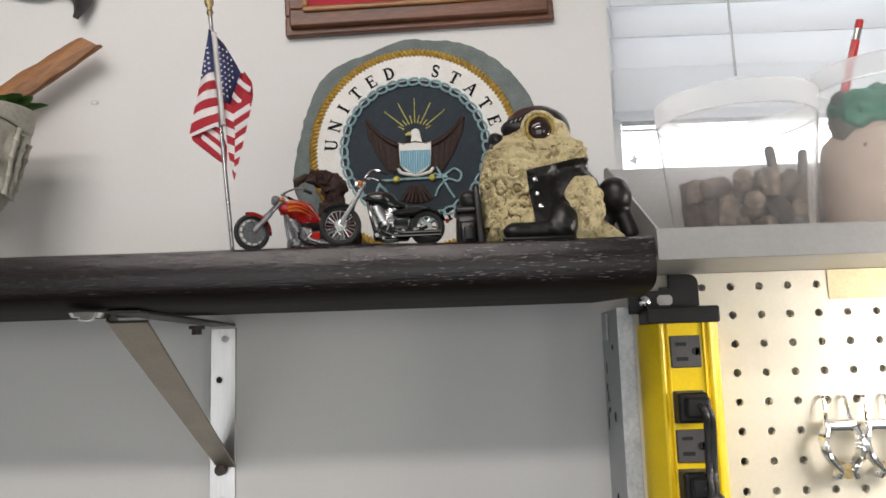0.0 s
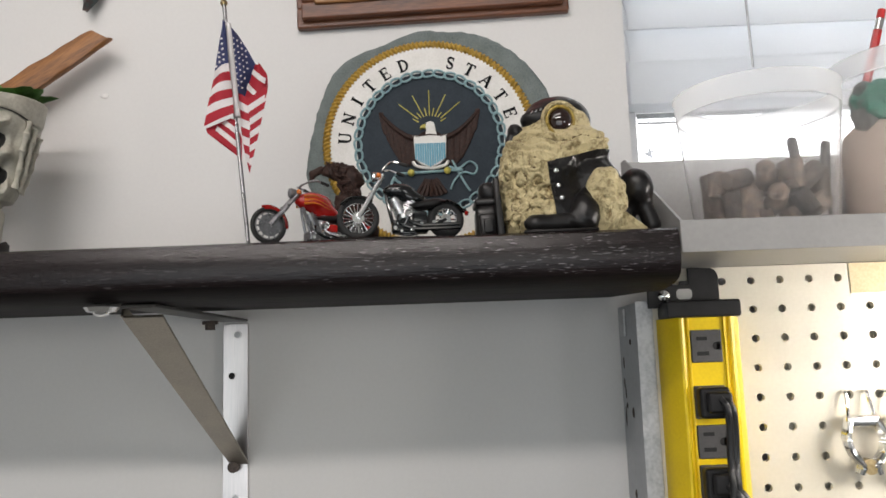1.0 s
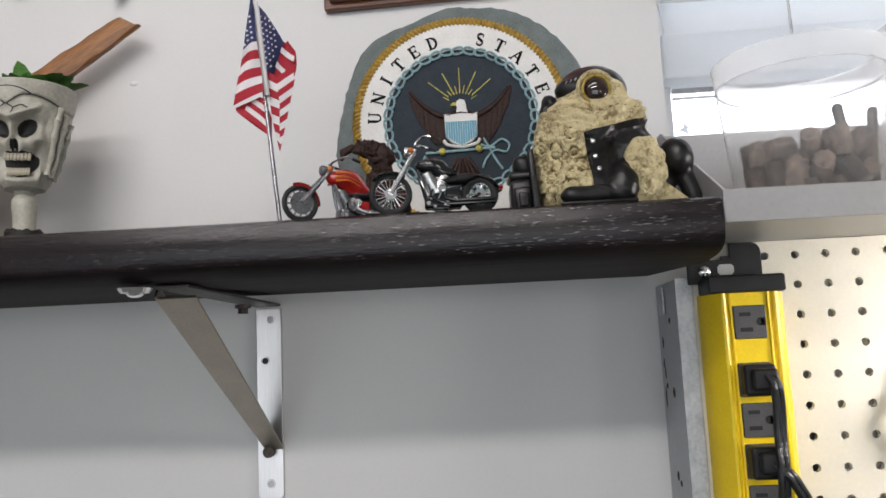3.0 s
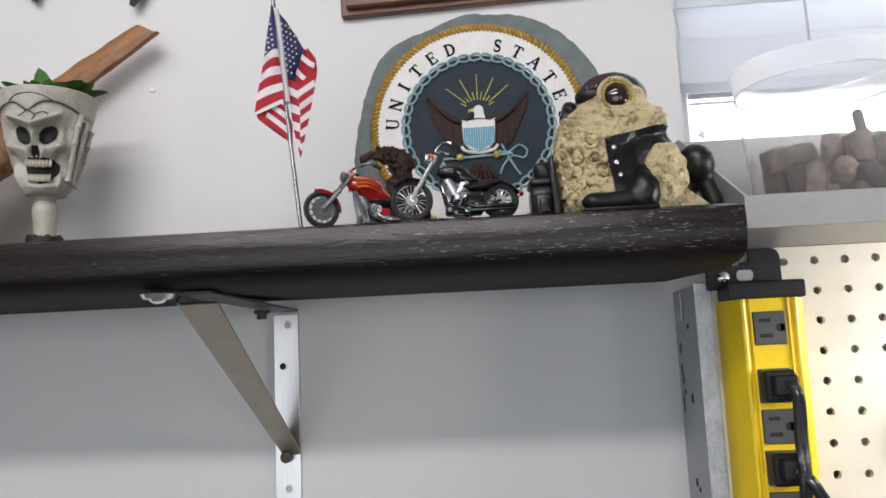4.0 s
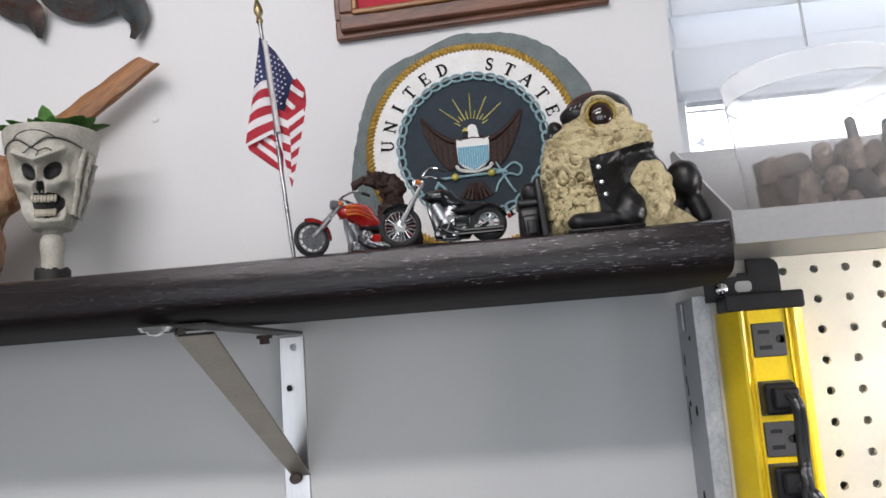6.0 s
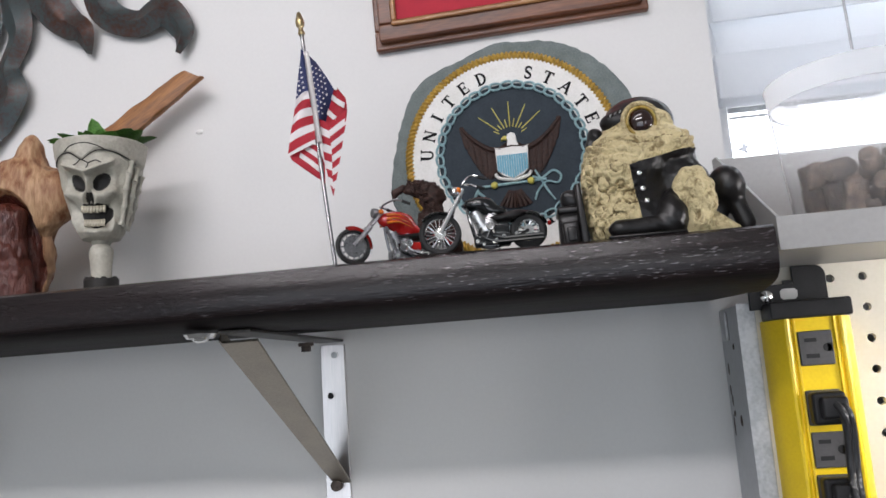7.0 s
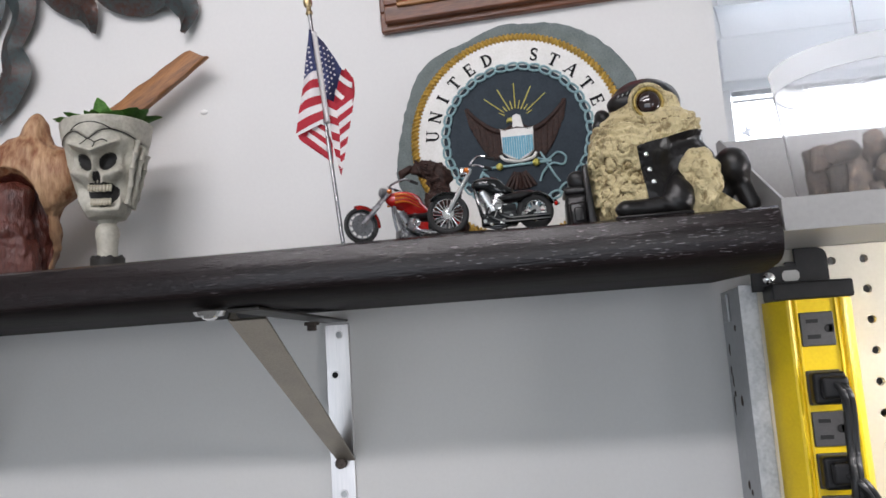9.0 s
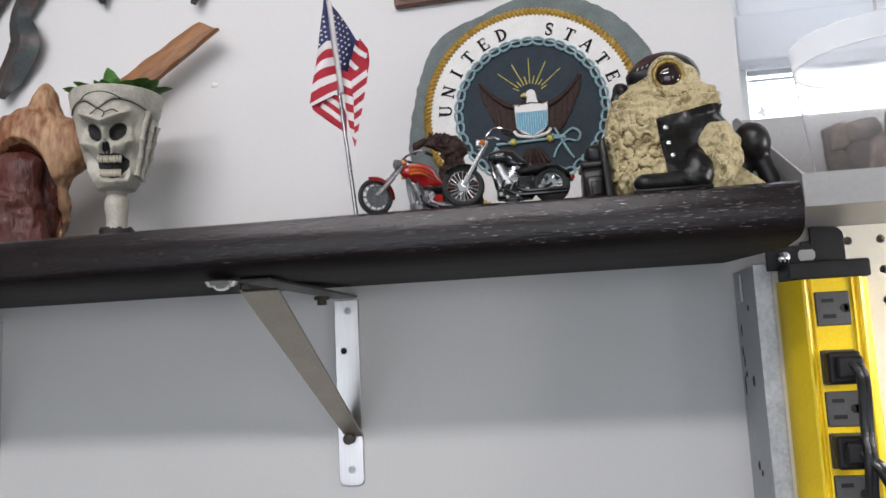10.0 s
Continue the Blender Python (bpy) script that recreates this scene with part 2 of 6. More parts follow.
mat("green_rag", (0.035, 0.17, 0.12), (0.02, 0.10, 0.07), scale=80, fine=500, rough=0.85, bump=0.6)
mat("dark_rag", (0.12, 0.12, 0.11), (0.06, 0.06, 0.055), scale=80, fine=500, rough=0.85, bump=0.6)
mat("pencil_red", (0.55, 0.03, 0.03), (0.45, 0.02, 0.02), rough=0.3, bump=0.05)
mat("outlet_grey", (0.075, 0.072, 0.072), (0.058, 0.056, 0.056), rough=0.5, bump=0.03)
mat("putty", (0.85, 0.84, 0.82), (0.80, 0.79, 0.77), rough=0.6)
clear("glass", (1, 1, 1), 0.0)
clear("tub_plastic", (0.985, 0.985, 0.985), 0.15, 1.08, fog=0.03, milky=0.08)
clear("tub_rim_plastic", (0.95, 0.96, 0.96), 0.22, 1.12, fog=0.16, milky=0.22)

blind = mat("blind_vinyl", (0.82, 0.835, 0.85), (0.78, 0.80, 0.82), scale=8, rough=0.45, bump=0.03)
bn, bl = blind.node_tree.nodes, blind.node_tree.links
tr, mx = bn.new("ShaderNodeBsdfTranslucent"), bn.new("ShaderNodeMixShader")
tr.inputs[0].default_value = (0.86, 0.88, 0.90, 1)
mx.inputs[0].default_value = 0.5
bl.new(bn["Principled BSDF"].outputs[0], mx.inputs[1])
bl.new(tr.outputs[0], mx.inputs[2])
bl.new(mx.outputs[0], bn["Material Output"].inputs[0])

outside = bpy.data.materials.new("outside_daylight")
outside.use_nodes = True
outside.node_tree.nodes["Principled BSDF"].inputs["Base Color"].default_value = (0, 0, 0, 1)
outside.node_tree.nodes["Principled BSDF"].inputs["Emission Color"].default_value = (0.90, 0.95, 1.0, 1)
outside.node_tree.nodes["Principled BSDF"].inputs["Emission Strength"].default_value = 2.8


# ==== mesh helpers ====
PIECES = {"tooth", "chain_link", "letter", "feather", "slat", "leaf", "cork", "shield_stripe", "gold_ray", "tail_feather", "star"}


def part(name, bm, material, parent=None, label="", smooth=35, at=None):
    """Links a bmesh as one mesh object, under a thing or a part."""
    me = bpy.data.meshes.new(name)
    bmesh.ops.recalc_face_normals(bm, faces=bm.faces)
    bm.to_mesh(me)
    bm.free()
    for m in material if isinstance(material, (list, tuple)) else [material]:
        me.materials.append(M[m] if isinstance(m, str) else m)
    if smooth:
        me.polygons.foreach_set("use_smooth", [True] * len(me.polygons))
        me.set_sharp_from_angle(angle=radians(smooth))
    ob = new(name, me)
    if smooth == 35 and name not in PIECES:
        flat = ob.modifiers.new("even_normals", "WEIGHTED_NORMAL")
        flat.keep_sharp = True
    if at is not None:
        ob.matrix_basis = at
    if parent:
        ob.parent = parent
    if label:
        ob["label"] = label
    return ob


def thing(name, m, label, category, group="", kind=""):
    ob = new(name)
    ob.matrix_basis = m
    ob.empty_display_size = 0.02
    return tagged(ob, label, category, group, kind)


def box(bm, x0, x1, y0, y1, z0, z1, bevel=0.0, mi=0, m=None, seg=2):
    tmp = bmesh.new()
    bmesh.ops.create_cube(tmp, size=1.0, matrix=Matrix.Translation(((x0 + x1) / 2, (y0 + y1) / 2, (z0 + z1) / 2)) @ Matrix.Diagonal((abs(x1 - x0), abs(y1 - y0), abs(z1 - z0), 1)))
    if bevel:
        bmesh.ops.bevel(tmp, geom=tmp.edges[:], offset=bevel, segments=seg, affect="EDGES", profile=0.5)
    join(bm, tmp, mi, m)
    return bm


def join(bm, tmp, mi=0, m=None):
    """Moves tmp's geometry into bm, with one material slot."""
    if m is not None:
        bmesh.ops.transform(tmp, matrix=m, verts=tmp.verts)
    made = {v: bm.verts.new(v.co) for v in tmp.verts}
    for f in tmp.faces:
        try:
            g = bm.faces.new([made[v] for v in f.verts])
            g.material_index = mi
        except ValueError:
            pass
    tmp.free()


def ball(bm, c, r, mi=0, m=None, u=24, v=14):
    r = (r, r, r) if isinstance(r, (int, float)) else r
    tmp = bmesh.new()
    bmesh.ops.create_uvsphere(tmp, u_segments=u, v_segments=v, radius=1.0)
    t = Matrix.Translation(c) @ (m or Matrix()) @ Matrix.Diagonal((*r, 1))
    join(bm, tmp, mi, t)
    return bm


def rod(bm, a, b, r, r2=None, mi=0, n=12):
    a, b = Vector(a), Vector(b)
    d = b - a
    tmp = bmesh.new()
    bmesh.ops.create_cone(tmp, cap_ends=True, segments=n, radius1=r, radius2=r if r2 is None else r2, depth=d.length)
    join(bm, tmp, mi, Matrix.Translation((a + b) / 2) @ d.to_track_quat("Z", "Y").to_matrix().to_4x4())
    return bm


def ring(bm, c, R, r, axis="Y", mi=0, nu=48, nv=10, squash=1.0, m=None):
    """A torus round c, lying square to the axis."""
    tmp = bmesh.new()
    rows = []
    for i in range(nu):
        a = 2 * math.pi * i / nu
        row = []
        for j in range(nv):
            b = 2 * math.pi * j / nv
            q = R + r * math.cos(b)
            p = (q * math.cos(a), r * squash * math.sin(b), q * math.sin(a))
            row.append(tmp.verts.new(p))
        rows.append(row)
    for i in range(nu):
        for j in range(nv):
            tmp.faces.new([rows[i][j], rows[(i + 1) % nu][j], rows[(i + 1) % nu][(j + 1) % nv], rows[i][(j + 1) % nv]])
    turn = {"Y": Matrix(), "Z": Matrix.Rotation(radians(90), 4, "X"), "X": Matrix.Rotation(radians(90), 4, "Z")}[axis]
    join(bm, tmp, mi, Matrix.Translation(c) @ (m or Matrix()) @ turn)
    return bm


def lathe(bm, profile, c=(0, 0, 0), n=48, mi=0, m=None):
    """Turns (radius, height) pairs round z."""
    tmp = bmesh.new()
    rows = []
    for r, z in profile:
        rows.append([tmp.verts.new((r * math.cos(2 * math.pi * i / n), r * math.sin(2 * math.pi * i / n), z)) for i in range(n)] if r > 1e-6 else [tmp.verts.new((0, 0, z))])
    for a, b in zip(rows, rows[1:]):
        for i in range(n):
            k = (i + 1) % n
            f = [a[i % len(a)], a[k % len(a)], b[k % len(b)], b[i % len(b)]]
            f = list(dict.fromkeys(f))
            if len(f) > 2:
                tmp.faces.new(f)
    join(bm, tmp, mi, Matrix.Translation(c) @ (m or Matrix()))
    return bm


def spline(points, steps=8):
    """A smooth line through points (Catmull-Rom)."""
    p = [Vector(q) for q in points]
    p = [p[0] * 2 - p[1]] + p + [p[-1] * 2 - p[-2]]
    out = []
    for i in range(1, len(p) - 2):
        for s in range(steps):
            t = s / steps
            out.append(0.5 * (2 * p[i] + (p[i + 1] - p[i - 1]) * t + (2 * p[i - 1] - 5 * p[i] + 4 * p[i + 1] - p[i + 2]) * t * t + (3 * p[i] - p[i - 1] - 3 * p[i + 1] + p[i + 2]) * t ** 3))
    return out + [p[-2]]


def tube(bm, points, r, mi=0, n=8, closed=False, taper=None):
    """A round bar along a line."""
    tmp = bmesh.new()
    pts = [Vector(p) for p in points]
    rows, up = [], Vector((0.13, 0.27, 0.95)).normalized()
    for i, p in enumerate(pts):
        a, b = pts[i - 1 if i or closed else 0], pts[(i + 1) % len(pts) if closed else min(i + 1, len(pts) - 1)]
        d = (b - a).normalized()
        s = d.cross(up).normalized()
        w = s.cross(d)
        q = r * (taper(i / (len(pts) - 1)) if taper else 1)
        rows.append([tmp.verts.new(p + (s * math.cos(2 * math.pi * j / n) + w * math.sin(2 * math.pi * j / n)) * q) for j in range(n)])
    for i in range(len(rows) - (0 if closed else 1)):
        for j in range(n):
            a, b = rows[i], rows[(i + 1) % len(rows)]
            tmp.faces.new([a[j], a[(j + 1) % n], b[(j + 1) % n], b[j]])
    if not closed:
        tmp.faces.new(rows[0])
        tmp.faces.new(rows[-1][::-1])
    join(bm, tmp, mi)
    return bm


def slab(bm, outline, y0, y1, mi=0, bevel=0.0, m=None):
    """A flat plate: an outline of (x, z) pairs, from y0 (front) to y1."""
    tmp = bmesh.new()
    f = tmp.faces.new([tmp.verts.new((x, y0, z)) for x, z in outline])
    ex = bmesh.ops.extrude_face_region(tmp, geom=[f])
    bmesh.ops.translate(tmp, vec=(0, y1 - y0, 0), verts=[v for v in ex["geom"] if isinstance(v, bmesh.types.BMVert)])
    bmesh.ops.recalc_face_normals(tmp, faces=tmp.faces)
    if bevel:
        front = [e for e in tmp.edges if all(abs(v.co.y - y0) < 1e-7 for v in e.verts)]
        bmesh.ops.bevel(tmp, geom=front, offset=bevel, segments=2, affect="EDGES", profile=0.5)
    bmesh.ops.triangulate(tmp, faces=[f for f in tmp.faces if len(f.verts) > 4])
    join(bm, tmp, mi, m)
    return bm


def extrude_x(bm, profile, x0, x1, mi=0, steps=1):
    """A bar along x from an outline of (y, z) pairs."""
    tmp = bmesh.new()
    rows = [[tmp.verts.new((x0 + (x1 - x0) * i / steps, y, z)) for y, z in profile] for i in range(steps + 1)]
    k = len(profile)
    for a, b in zip(rows, rows[1:]):
        for j in range(k):
            tmp.faces.new([a[j], a[(j + 1) % k], b[(j + 1) % k], b[j]])
    tmp.faces.new(rows[0])
    tmp.faces.new(rows[-1][::-1])
    join(bm, tmp, mi)
    return bm


def structure(name, bm, material, label, category, smooth=35):
    return tagged(part(name, bm, material, smooth=smooth), label, category, kind="structure")


WALL = 0.096          # face of the wall behind the shelf
TOP = 1.625           # shelf top

# ==== the room ====
WX0, WX1, WZ0, WZ1 = -0.075, 0.95, 1.72, 2.3   # window opening
bm = bmesh.new()
box(bm, -3.0, WX0, WALL, WALL + 0.14, 0, 2.6)
box(bm, WX1, 3.6, WALL, WALL + 0.14, 0, 2.6)
box(bm, WX0, WX1, WALL, WALL + 0.14, 0, WZ0)
box(bm, WX0, WX1, WALL, WALL + 0.14, WZ1, 2.6)
wall = structure("wall_north", bm, "wall_paint", "off-white painted garage wall with a window opening", "wall", smooth=0)
bm = bmesh.new()
box(bm, -3.14, -3.0, -4.5, WALL + 0.14, 0, 2.6)
structure("wall_west", bm, "room_paint", "plain off-white painted garage side wall", "wall", smooth=0)
bm = bmesh.new()
box(bm, 3.6, 3.74, -4.5, WALL + 0.14, 0, 2.6)
structure("wall_east", bm, "room_paint", "plain off-white painted garage side wall", "wall", smooth=0)
bm = bmesh.new()
box(bm, -3.14, -2.65, -4.64, -4.5, 0, 2.6)
box(bm, 0.85, 2.0, -4.64, -4.5, 0, 2.6)
box(bm, 2.9, 3.74, -4.64, -4.5, 0, 2.6)
box(bm, -2.65, 0.85, -4.64, -4.5, 2.1, 2.6)
box(bm, 2.0, 2.9, -4.64, -4.5, 1.85, 2.6)
box(bm, 2.0, 2.9, -4.64, -4.5, 0, 1.05)
structure("wall_south", bm, "room_paint", "plain off-white wall with open doorway and window", "wall", smooth=0)
bm = bmesh.new()
box(bm, -3.14, 3.74, -4.64, WALL + 0.14, -0.1, 0)
structure("floor", bm, "concrete", "bare grey concrete garage floor", "floor", smooth=0)
bm = bmesh.new()
box(bm, -3.14, 3.74, -4.64, WALL + 0.14, 2.6, 2.7)
structure("ceiling", bm, "room_paint", "plain off-white painted ceiling", "ceiling", smooth=0)
bm = bmesh.new()
box(bm, -30, 30, 12, 12.1, -2, 25)
tagged(part("backdrop", bm, outside, smooth=0), "bright hazy daylight outside the window", "backdrop", kind="structure")

# ceiling tube light and its added copy
lamp = thing("ceiling_light", pose(-0.62, -1.55, 2.6), "white metal tube light fixture under the ceiling", "ceiling light", "ceiling lights")
bm = bmesh.new()
box(bm, -0.64, 0.64, -0.07, 0.07, -0.17, -0.001, 0.006)
part("housing", bm, "white_plastic", lamp)
bm = bmesh.new()
tube(bm, [(-0.6, 0.0, -0.185), (0.6, 0.0, -0.185)], 0.013)
part("tube", bm, "white_plastic", lamp)
# unseen second fixture, added to hold the upper-wall fill
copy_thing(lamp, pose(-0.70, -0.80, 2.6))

# window: frame, panes, blind
win = thing("window_1", pose(0, 0, 0), "white window with bright daylight behind lowered blind", "window", kind="structure")
bm = bmesh.new()
y0, y1 = WALL + 0.045, WALL + 0.085
box(bm, WX0, WX0 + 0.018, y0, y1, WZ0, WZ1, 0.002)
box(bm, WX1 - 0.03, WX1, y0, y1, WZ0, WZ1, 0.002)
box(bm, WX0 + 0.018, WX1 - 0.03, y0, y1, WZ0, WZ0 + 0.018, 0.002)
box(bm, WX0 + 0.018, WX1 - 0.03, y0, y1, WZ1 - 0.03, WZ1, 0.002)
box(bm, WX0 + 0.018, WX1 - 0.03, y0 + 0.004, y1 - 0.004, 1.806, 1.812, 0.001)
part("window_frame", bm, "white_plastic", win)
# shadow gap under the blind's bottom rail, drawn as two grey strips
bm = bmesh.new()
box(bm, WX0 + 0.0185, WX1 - 0.031, y0 - 0.002, y0 + 0.002, 1.7935, 1.7985)
box(bm, WX0 + 0.0185, WX1 - 0.031, y0 - 0.002, y0 + 0.002, 1.7870, 1.7890)
part("gasket", bm, "zinc", win, "grey strips drawn for the shadow gap under the blind")
bm = bmesh.new()
box(bm, WX0 + 0.018, WX1 - 0.03, y0 + 0.018, y0 + 0.022, WZ0 + 0.018, WZ1 - 0.03)
pane = part("pane", bm, "glass", win)
pane.visible_shadow = False
bm = bmesh.new()
bx, bz = -0.042, 1.758
slab(bm, [(bx + q * x, bz + q * z) for q in (0.62,) for x, z in ((-0.011, 0), (-0.002, 0.004), (0.001, 0.016), (0.004, 0.006), (0.012, 0.007), (0.005, 0), (0.007, -0.010), (-0.001, -0.004))], y0 + 0.016, y0 + 0.0175)
part("sticker", bm, blind, win, "small grey bird-shaped sticker on the glass")
blinds = thing("window_blind", pose(0.44, WALL + 0.03, 1.80), "white vinyl horizontal blind lowered over the window", "blind")
bm = bmesh.new()
box(bm, -0.51, 0.49, -0.016, 0.016, 0.0, 0.050, 0.004)
part("bottom_rail", bm, "blind_vinyl", blinds)
z = 0.072
slat_mesh = None
while z < 0.47:
    if slat_mesh is None:
        bm = bmesh.new()
        prof = [(-0.024 + 0.048 * i / 8, 0.0035 * (1 - ((i - 4) / 4) ** 2)) for i in range(9)]
        prof = prof + [(y, q - 0.0022) for y, q in prof[::-1]]
        extrude_x(bm, prof, -0.505, 0.485)
        bmesh.ops.rotate(bm, matrix=Matrix.Rotation(radians(66), 3, "X"), verts=bm.verts)
        ob = part("slat", bm, "blind_vinyl", blinds)
        slat_mesh = ob.data
    else:
        ob = new("slat", slat_mesh)
        ob.parent = blinds
    ob.location = (0, 0, z)
    z += 0.0365
bm = bmesh.new()
box(bm, -0.51, 0.49, -0.02, 0.02, 0.478, 0.5, 0.003)
part("head_rail", bm, "white_plastic", blinds)
bm = bmesh.new()
tube(bm, spline([(-0.378, -0.03, 0.49), (-0.382, -0.032, 0.30), (-0.385, -0.031, 0.15), (-0.384, -0.032, 0.03)], 6), 0.0013, n=6)
part("pull_cord", bm, "zinc", blinds)

# paint chip on the wall
bm = bmesh.new()
ball(bm, (0, 0, 0), (0.0045, 0.0015, 0.0028), u=12, v=8)
tagged(part("wall_anchor", bm, "putty", at=pose(-0.627, WALL - 0.0005, 1.828)), "small white putty dot on the wall", "wall anchor")

# ==== the black shelf and its brackets ====
shelf_prof = [(-0.1690, 1.5985), (-0.1698, 1.6035), (-0.1703, 1.6075), (-0.1700, 1.6135), (-0.1693, 1.619), (-0.1685, 1.6225), (-0.165, 1.6245), (-0.160, TOP), (WALL, TOP), (WALL, 1.5960), (-0.0955, 1.5872), (-0.0955, 1.5905), (-0.0985, 1.5905), (-0.0985, 1.5864), (-0.118, 1.5860), (-0.134, 1.5868), (-0.150, 1.5878), (-0.1595, 1.5898), (-0.1650, 1.5924), (-0.1677, 1.5950)]
bm = bmesh.new()
extrude_x(bm, shelf_prof, -1.45, -0.107, steps=40)
for v in bm.verts:
    if v.co.y < -0.1:
        w = noise.noise(Vector((v.co.x * 9, v.co.y * 40, v.co.z * 40)))
        v.co.z += 0.0006 * w
        v.co.y += 0.0008 * w
bm.normal_update()
bmesh.ops.recalc_face_normals(bm, faces=bm.faces)
for f in bm.faces:
    f.material_index = int(f.normal.z < -0.6)
shelf = tagged(part("shelf", bm, ["black_wood", "raw_black_wood"], smooth=30), "thick black-stained wooden wall shelf with worn front edge", "shelf")


def bracket(x):
    b = thing("shelf_bracket", pose(x, WALL, 1.395), "brushed stainless steel shelf bracket screwed to the wall", "shelf bracket", "brackets under the shelf")
    bm = bmesh.new()
    hw, t, h = 0.0128, 0.004, 0.187
    out = [(-hw, h), (hw, h)] + [(hw - 0.006 + 0.006 * math.cos(a), 0.006 - 0.006 * math.sin(a)) for a in (0, 0.5, 1.05, 1.57)] + [(-hw + 0.006 - 0.006 * math.sin(a), 0.006 - 0.006 * math.cos(a)) for a in (0, 0.5, 1.05, 1.57)]
    slab(bm, out, -t, -0.0003, bevel=0.0008)
    part("wall_leg", bm, "stainless", b)
    # dark finish: the shade under the shelf is put into the leg's colour
    bm = bmesh.new()
    box(bm, -hw, hw, -0.243, -0.0045, h + 0.0018, h + 0.0044, 0.0008)
    part("top_leg", bm, "dark_steel", b)
    # sloping channel brace
    a, c = Vector((0, -0.232, h - 0.001)), Vector((0, -0.006, 0.050))
    d = (c - a).normalized()
    n = Vector((0, d.z, -d.y))
    n = n if n.z < 0 else -n
    bm = bmesh.new()
    m = Matrix(((1, 0, 0, 0), (0, d.y, n.y, a.y), (0, d.z, n.z, a.z), (0, 0, 0, 1)))
    L = (c - a).length
    box(bm, -0.0160, 0.0125, 0.004, L, -0.001, 0.0015, 0.0006, m=m)
    for v in bm.verts:
        along = max(0.0, min(1.0, (v.co - a).dot(d) / L))
        v.co.x += (0.0125 if v.co.x < 0 else 0.0018) * along
    brace = part("brace", bm, "brushed_steel", b)
    bm = bmesh.new()
    box(bm, -0.0180, -0.0161, 0.002, L - 0.004, -0.009, 0.0010, 0.0005, m=m)
    for v in bm.verts:
        v.co.x += 0.0135 * max(0.0, min(1.0, (v.co - a).dot(d) / L))
    part("brace_flange", bm, "brushed_steel", brace)
    bm = bmesh.new()
    rod(bm, (0, -0.012, 0.047), (0, -0.003, 0.047), 0.0055, n=18)
    part("pivot_pin", bm, "dirt", b)
    for z, x0, mm in ((0.176, 0.002, "zinc"), (0.135, -0.0035, "slot_black"), (0.016, 0.0005, "zinc")):
        bm = bmesh.new()
        ring(bm, (x0, -t - 0.0002, z), 0.0036, 0.0006, nu=20, nv=6)
        rod(bm, (x0, -t - 0.0005, z), (x0, -t + 0.001, z), 0.0033, n=18, mi=1)
        part("screw" if mm == "zinc" else "screw_hole", bm, ["stainless", mm], b)
    bm = bmesh.new()
    rod(bm, (0.002, -0.09, h - 0.001), (0.002, -0.09, h - 0.004), 0.007, n=20)
    rod(bm, (0.002, -0.09, h - 0.004), (0.002, -0.09, h - 0.009), 0.0045, n=6)
    part("nut", bm, "dirt", b)
    bm = bmesh.new()
    tmp = bmesh.new()
    bmesh.ops.create_cone(tmp, cap_ends=True, segments=28, radius1=0.010, radius2=0.012, depth=0.003)
    join(bm, tmp, 0, pose(-0.024, -0.247, h + 0.001))
    ball(bm, (-0.024, -0.247, h - 0.001), (0.006, 0.006, 0.003), u=16, v=8)
    part("washer", bm, "chrome", b, "shiny washer under the shelf")
    return b


br = bracket(-0.485)
copy_thing(br, pose(-0.893, WALL, 1.395))

# ==== pegboard, its steel edge, and the tray above it ====
def pegboard():
    pitch, rh, n = 0.0254, 0.0033, 12
    tmp_v, tmp_f = [], []
    for c in range(-3, 16):
        for r in range(0, 26):
            cx, cz = c * pitch, 1.6 - r * pitch
            base = len(tmp_v)
            for i in range(n):
                a = 2 * math.pi * (i + 0.5) / n
                ca, sa = math.cos(a), math.sin(a)
                k = pitch / 2 / max(abs(ca), abs(sa))
                tmp_v += [(cx + k * ca, 0, cz + k * sa), (cx + rh * 1.1 * ca, 0, cz + rh * 1.1 * sa), (cx + rh * ca, 0.0005, cz + rh * sa), (cx + rh * ca, 0.005, cz + rh * sa)]
            corner = {}
            for i in range(n):
                j = (i + 1) % n
                for q in range(3):
                    tmp_f.append((base + 4 * i + q, base + 4 * j + q, base + 4 * j + q + 1, base + 4 * i + q + 1))
                p, s = tmp_v[base + 4 * i], tmp_v[base + 4 * j]
                if abs(p[0] - s[0]) > 1e-6 and abs(p[2] - s[2]) > 1e-6:
                    sx, sz = (p[0] + s[0]) / 2 - cx, (p[2] + s[2]) / 2 - cz
                    tmp_v.append((cx + math.copysign(pitch / 2, sx), 0, cz + math.copysign(pitch / 2, sz)))
                    tmp_f.append((base + 4 * i, len(tmp_v) - 1, base + 4 * j))
    seen, index, verts = {}, [], []
    for v in tmp_v:
        key = tuple(round(q, 5) for q in v)
        if key not in seen:
            seen[key] = len(verts)
            verts.append(v)
        index.append(seen[key])
    me = bpy.data.meshes.new("pegboard")
    me.from_pydata(verts, [], [tuple(index[q] for q in f) for f in tmp_f])
    me.materials.append(M["pegboard_paint"])
    ob = tagged(new("pegboard", me), "cream painted pegboard panel with rows of holes", "pegboard")
    bm = bmesh.new()
    box(bm, 0.012, 0.39, 0.010, 0.014, 0.96, 1.611)
    part("backing_board", bm, "pegboard_paint", ob, smooth=0)
    return ob


peg = pegboard()

